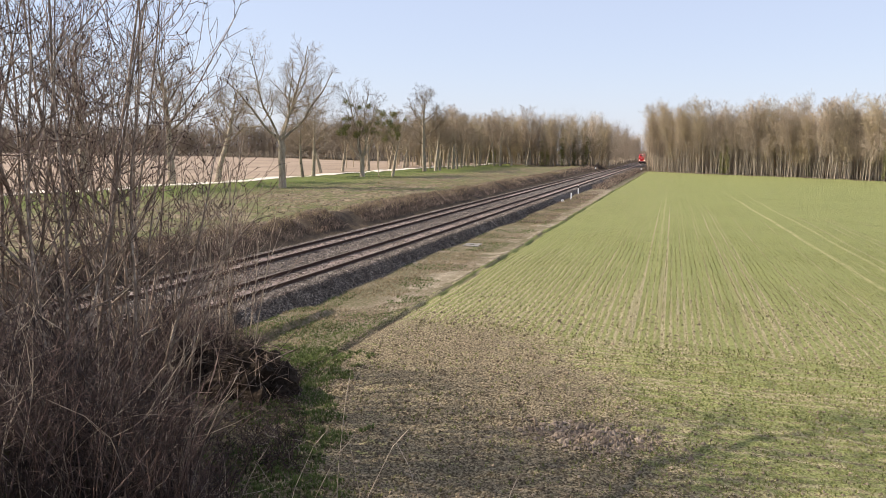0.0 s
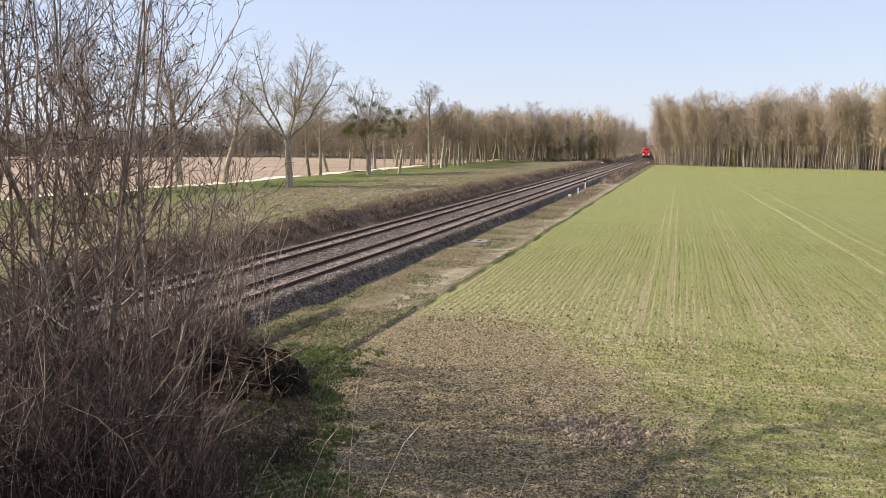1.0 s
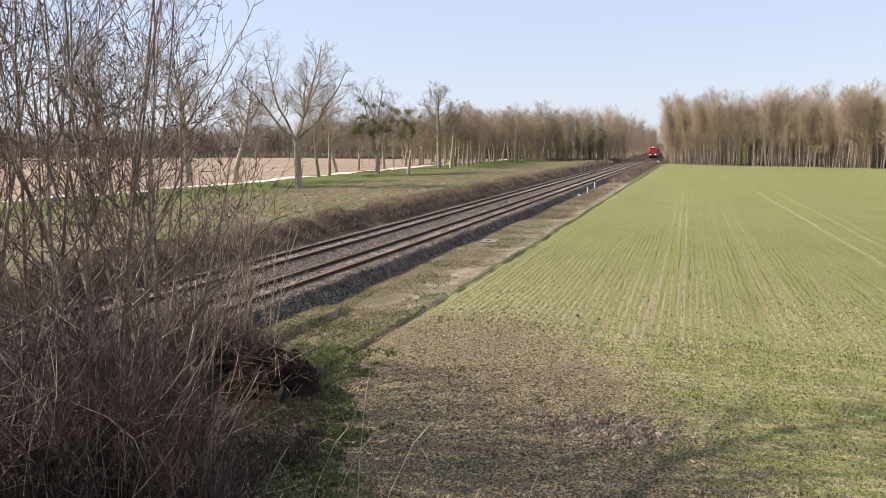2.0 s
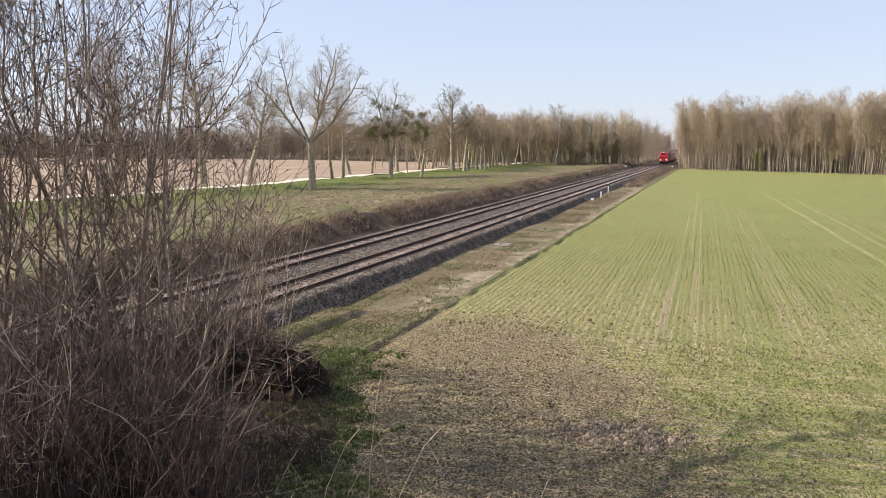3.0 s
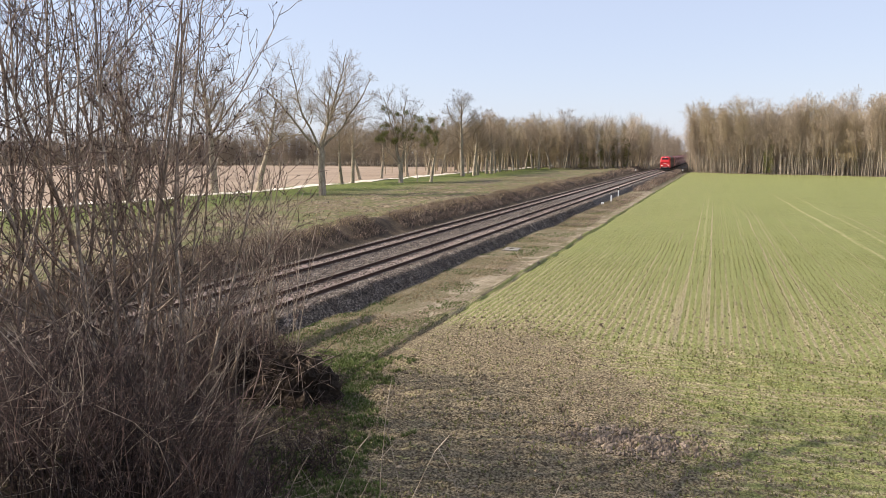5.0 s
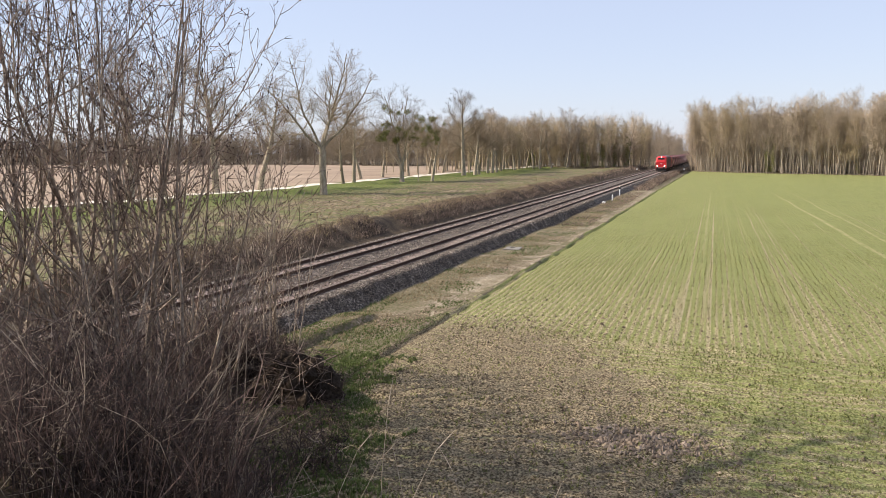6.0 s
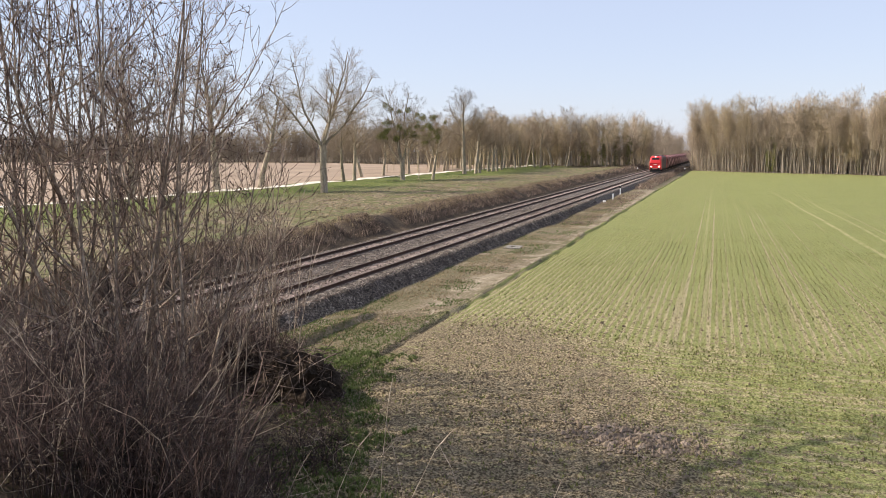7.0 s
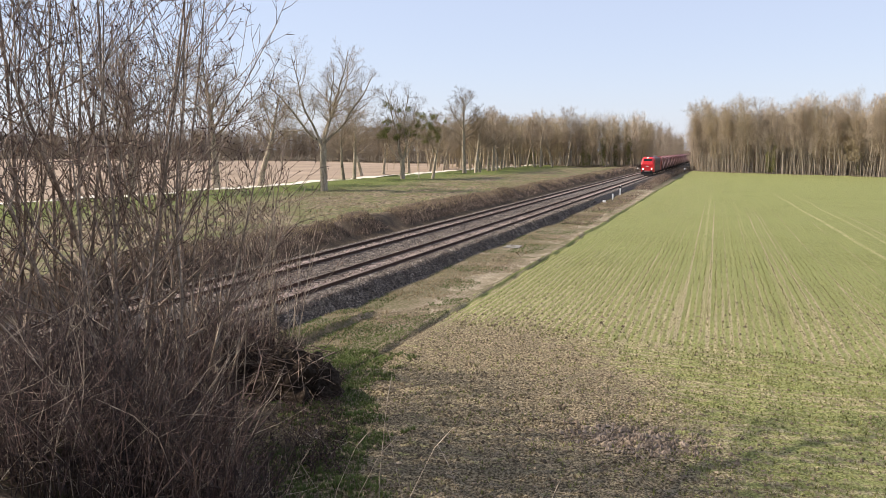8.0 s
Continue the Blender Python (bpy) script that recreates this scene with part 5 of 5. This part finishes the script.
def build_grass():
    n = np.random.default_rng(91)

    def verge(count, sa, sb, ya, yb, power=1.4):
        y = ya + (yb - ya) * n.random(count) ** power
        s = n.uniform(sa, sb, count)
        x = s + centre(y)
        return x, y
    x, y = verge(9000, 2.3, 5.2, 19, 120)
    keep = value_noise(x, y, 1.6, 41) > -0.25
    x, y = x[keep], y[keep]
    blades("verge_dry_grass", MAT["dry_grass"], x, y, height(x, y) - .01, 0.10, 0.014, 5, 92, "short straw-coloured grass on the verge", "grass", 1.1)
    x, y = verge(13000, 2.2, 5.6, 17, 110)
    keep = value_noise(x, y, 2.3, 42) > 0.0
    x, y = x[keep], y[keep]
    blades("verge_green_grass", MAT["green_grass"], x, y, height(x, y) - .01, 0.09, 0.014, 5, 93, "green grass tufts on the verge", "grass", 0.9)
    # denser turf between the slope's foot and the line
    x, y = verge(9500, 2.3, 6.6, 17, 33, 1.15)
    keep = value_noise(x, y, 1.4, 48) + 0.5 * value_noise(x, y, 0.5, 49) > -0.15
    x, y = x[keep], y[keep]
    blades("slope_foot_turf", MAT["green_grass"], x, y, height(x, y) - .01, 0.07, 0.014, 5, 96, "low mossy green turf near the slope's foot", "grass", 1.0)
    # gravel washed over the verge
    m = 11000
    y = 27 + 85 * n.random(m) ** 1.5
    sv = n.normal(5.0, 0.9, m)
    x = sv + centre(y)
    keep = (sv > 2.6) & (sv < 6.5) & (value_noise(x, y, 3.0, 47) > -0.2)
    x, y = x[keep], y[keep]
    m = len(x)
    size = n.uniform(0.015, 0.045, m)
    dirs = np.array([(0, 0, .7), (0, 1, 0), (1, 0, 0), (0, -1, 0), (-1, 0, 0), (0, 0, -.7)], float)
    f = np.array([(0, 2, 1), (0, 1, 4), (0, 4, 3), (0, 3, 2), (5, 1, 2), (5, 4, 1), (5, 3, 4), (5, 2, 3)])
    V = dirs[None] * (size[:, None, None] * (1 + 0.5 * n.uniform(-1, 1, (m, 6, 1)))) + np.stack([x, y, height(x, y) + size * 0.3], -1)[:, None]
    F = (f[None] + 6 * np.arange(m)[:, None, None]).reshape(-1, 3)
    tagged(new("verge_gravel", mesh_from("verge_gravel", V.reshape(-1, 3), F, MAT["clod"])), "pale gravel stones strewn over the verge", "gravel", kind="stuff")
    # lusher strip at the foot of the slope
    m = 20000
    x, y = n.uniform(4.0, 13.5, m), n.uniform(11.5, 23, m)
    d = np.abs((x - 8.6) + (y - 16) * 0.42) + 0.8 * value_noise(x, y, 1.2, 43)
    keep = d + 0.6 * value_noise(x, y, 0.5, 46) < 1.35
    x, y = x[keep], y[keep]
    blades("lush_grass", MAT["green_grass"], x, y, height(x, y) - .01, 0.12, 0.012, 6, 94, "lush green grass at the foot of the slope", "grass", 0.8)
    # meadow tussocks
    m = 14000
    x, y = -12 - 30 * n.random(m) ** 1.3, n.uniform(35, 170, m)
    keep = value_noise(x, y, 5, 44) + 0.5 * value_noise(x, y, 1.5, 45) > -0.1
    x, y = x[keep], y[keep]
    blades("meadow_grass", MAT["dry_grass"], x, y, height(x, y) - .01, 0.16, 0.03, 4, 95, "tussocks of dry grass in the meadow", "grass", 1.2)
    # dry stalks on the slope below the standpoint
    t = Tubes()
    for i in range(230):
        b, D = n.uniform(-12, 34), n.uniform(8.5, 12.5)
        if n.random() < 0.55:
            b = n.choice([-3.0, -6.5, 4.5, 12.0, 17.0, 25.0]) + n.normal(0, 0.8)
        px, py, pz = spot(b, D)
        h = n.uniform(0.25, 0.75)
        dx, dy = n.normal(0, .18) * h, n.normal(0, .18) * h
        r = n.uniform(0.0015, 0.003)
        t.add([(px, py, pz), (px + dx * .3, py + dy * .3, pz + h * .55), (px + dx, py + dy, pz + h)], [r, r * .8, r * .5], 3)
        if n.random() < 0.5:
            t.add([(px + dx, py + dy, pz + h), (px + dx * 1.1, py + dy * 1.1, pz + h + .05), (px + dx * 1.25, py + dy * 1.25, pz + h + .1)], [.004, .008, .002], 3)
    for b, D, h, lean in ((26.0, 11.0, 2.9, 0.10), (23.4, 10.5, 2.2, -0.18), (28.5, 12.0, 2.1, 0.45), (18.0, 10.5, 2.0, -0.30), (30.0, 12.5, 2.2, 0.40), (24.6, 11.2, 2.3, 0.42), (13.5, 10.2, 1.8, 0.2), (4.5, 10.0, 1.7, -0.1), (6.0, 10.2, 1.6, 0.1), (-3.0, 10.0, 1.8, 0.08), (-6.5, 10.0, 1.7, -0.1)):
        px, py, pz = spot(b, D)
        t.add([(px, py, pz), (px + lean * .3 * h, py, pz + h * .5), (px + lean * .7 * h, py, pz + h * .85), (px + lean * h, py, pz + h)], [.008, .006, .0045, .003], 4)
        t.add([(px + lean * .7 * h, py, pz + h * .85), (px + lean * .86 * h, py, pz + h * .93), (px + lean * 1.02 * h, py, pz + h * 1.01)], [.004, .009, .002], 4)
    tagged(new("dry_stalks", t.mesh("dry_stalks", MAT["pale_shoot"])), "thin dry grass stalks on the slope", "grass stalks", kind="stuff")


def build_brambles():
    n = np.random.default_rng(97)

    def arcs(name, count, sa, sb, ya, yb, tall, r0, mat, label, power=1.5):
        t = Tubes()
        y = ya + (yb - ya) * n.random(count) ** power
        s = n.uniform(sa, sb, count)
        x = s + centre(y)
        keep = value_noise(x, y, 3.5, 51) > -0.45
        x, y = x[keep], y[keep]
        z = height(x, y)
        for i in range(len(x)):
            h, a = tall * n.uniform(0.4, 1.2), n.uniform(0, 6.28)
            k = h * n.uniform(0.4, 1.5)
            dx, dy = math.cos(a) * k, math.sin(a) * k
            r = r0 * n.uniform(0.6, 1.4)
            t.add([(x[i], y[i], z[i] - .05), (x[i] + dx * .3, y[i] + dy * .3, z[i] + h * .75), (x[i] + dx * .7, y[i] + dy * .7, z[i] + h), (x[i] + dx, y[i] + dy, z[i] + h * n.uniform(.4, .9))],
                  [r, r, r * .8, r * .4], 3)
        tagged(new(name, t.mesh(name, MAT[mat])), label, "brambles", kind="stuff")
    arcs("bank_brambles", 15000, -12.0, -9.0, 26, 170, 0.42, 0.010, "bramble", "dead brown brambles along the bank")
    arcs("bank_grass", 9000, -12.6, -10.0, 26, 200, 0.30, 0.012, "dry_grass", "pale dead grass over the bank's edge")
    arcs("hedge_scrub", 3600, 3.0, 5.4, 128, 258, 0.8, 0.022, "bramble", "reddish-brown scrub beside the line", 1.0)
    arcs("lineside_scrub", 1500, -12.5, -9.0, 175, 290, 0.6, 0.022, "bramble", "reddish-brown scrub beside the line", 1.0)
    arcs("far_verge_weeds", 2000, 2.6, 5.5, 70, 130, 0.25, 0.012, "bramble", "dead weeds on the verge", 1.0)


build_shrubs()
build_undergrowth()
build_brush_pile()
build_crop()
build_grass()
build_brambles()


# ---- lineside and distant things ----
def marker_post(x, y, tall, cap):
    t = thing("marker_post", "small white lineside marker post on the verge" + (" with a dark head" if cap else ""), "marker post", pose(x, y, float(height(x, y))), "white marker posts")
    part("post", box(bmesh.new(), 0.16, 0.14, tall + 0.3, 0, 0, tall / 2 - 0.15, 0.02), MAT["white_paint"], t)
    if cap:
        part("head", box(bmesh.new(), 0.3, 0.10, 0.3, 0, 0, tall + 0.152, 0.03), MAT["black"], t, "dark plate")
        part("top", box(bmesh.new(), 0.14, 0.12, 0.14, 0, 0, tall + 0.374, 0.02), MAT["white_paint"], t)
    else:
        part("cap", loft(bmesh.new(), [[(-.08, -.07, tall), (.08, -.07, tall), (.08, .07, tall), (-.08, .07, tall)], [(-.03, -.03, tall + .06), (.03, -.03, tall + .06), (.03, .03, tall + .06), (-.03, .03, tall + .06)]]),
             MAT["white_paint"], t)


def build_lineside():
    marker_post(2.3, 105.8, 0.85, False)
    marker_post(1.75, 116.9, 1.0, True)
    x, y = 1.95, 100.7
    blk = bmesh.new()
    box(blk, 0.38, 0.3, 0.3, 0, 0, 0.1, 0.05)
    me = bpy.data.meshes.new("cable_block")
    blk.to_mesh(me), blk.free()
    me.materials.append(MAT["white_paint"])
    ob = tagged(new("cable_block", me), "low white concrete block on the verge", "concrete block")
    ob.location = (x, y, float(height(x, y)))
    # cover slab let into the verge
    x, y = 3.2, 52.0
    s = thing("cover_slab", "grey concrete cover slab let into the verge", "cover slab", pose(x, y, float(height(x, y)) - 0.01, 0, 0, 4))
    part("slab", box(bmesh.new(), 1.1, 1.6, 0.12, 0, 0, 0, 0.02), MAT["concrete"], s)
    part("lifting_bar", box(bmesh.new(), 0.3, 0.04, 0.04, 0, 0, 0.078, 0.01), MAT["black"], s)
    # small signals by the line
    for x, y, tall in ((4.0, 236.0, 1.2), (-9.0, 232.0, 1.4)):
        t = thing("lineside_marker", "short post with a white disc beside the track", "marker post", pose(x, y, float(height(x, y))), "posts with white discs")
        part("post", rod(bmesh.new(), 0.05, tall + 0.3, pose(0, 0, tall / 2 - .15), 10), MAT["black"], t)
        part("disc", rod(bmesh.new(), 0.22, 0.04, pose(0, -0.075, tall, 90), 20), MAT["white_paint"], t, "white disc")
    # stake in the meadow
    x, y = -41.4, 142.5
    t = thing("wooden_stake", "thin weathered wooden stake in the meadow", "stake", pose(x, y, float(height(x, y))))
    part("shaft", rod(bmesh.new(), 0.09, 5.2, pose(0, 0, 2.5), 8, 0.06), MAT["bark"], t)


def build_house():
    x, y = -42.6, 288.0
    h = thing("house", "small pale rendered house half hidden among trees", "house", pose(x, y, float(height(x, y)), 0, 0, 18))
    wall = bmesh.new()
    wl, d, e, g = 2.6, 3.0, 5.4, 7.2
    loft(wall, [[(-wl, yy, -0.3), (wl, yy, -0.3), (wl, yy, e), (0, yy, g), (-wl, yy, e)] for yy in (-d, d)])
    part("wall", wall, MAT["render"], h)
    for sx in (-1, 1):
        m = Matrix.Translation((sx * wl / 2, 0, (e + g) / 2 + 0.12)) @ pose(0, 0, 0, 0, sx * math.degrees(math.atan2(g - e, wl)))
        part("roof", box(bmesh.new(), math.hypot(wl, g - e) + 0.5, 2 * d + 0.7, 0.16, 0, 0, 0, 0.03, m), MAT["roof_tile"], h)
    part("chimney", box(bmesh.new(), 0.5, 0.5, 1.3, 0.7, 0.6, g - 0.1, 0.04), MAT["roof_tile"], h)
    for wx, wz in ((0.9, 1.6), (0.0, 3.9)):
        w = part("window", box(bmesh.new(), 0.9, 0.08, 1.2, wx, -d - 0.035, wz, 0.01), MAT["glass"], h)
        part("sill", box(bmesh.new(), 1.1, 0.2, 0.08, wx, -d - 0.09, wz - 0.66, 0.01), MAT["white_paint"], w)
    part("door", box(bmesh.new(), 0.9, 0.08, 2.05, -0.75, -d - 0.035, 1.0, 0.01), MAT["bark"], h)


build_lineside()
build_house()


motions()
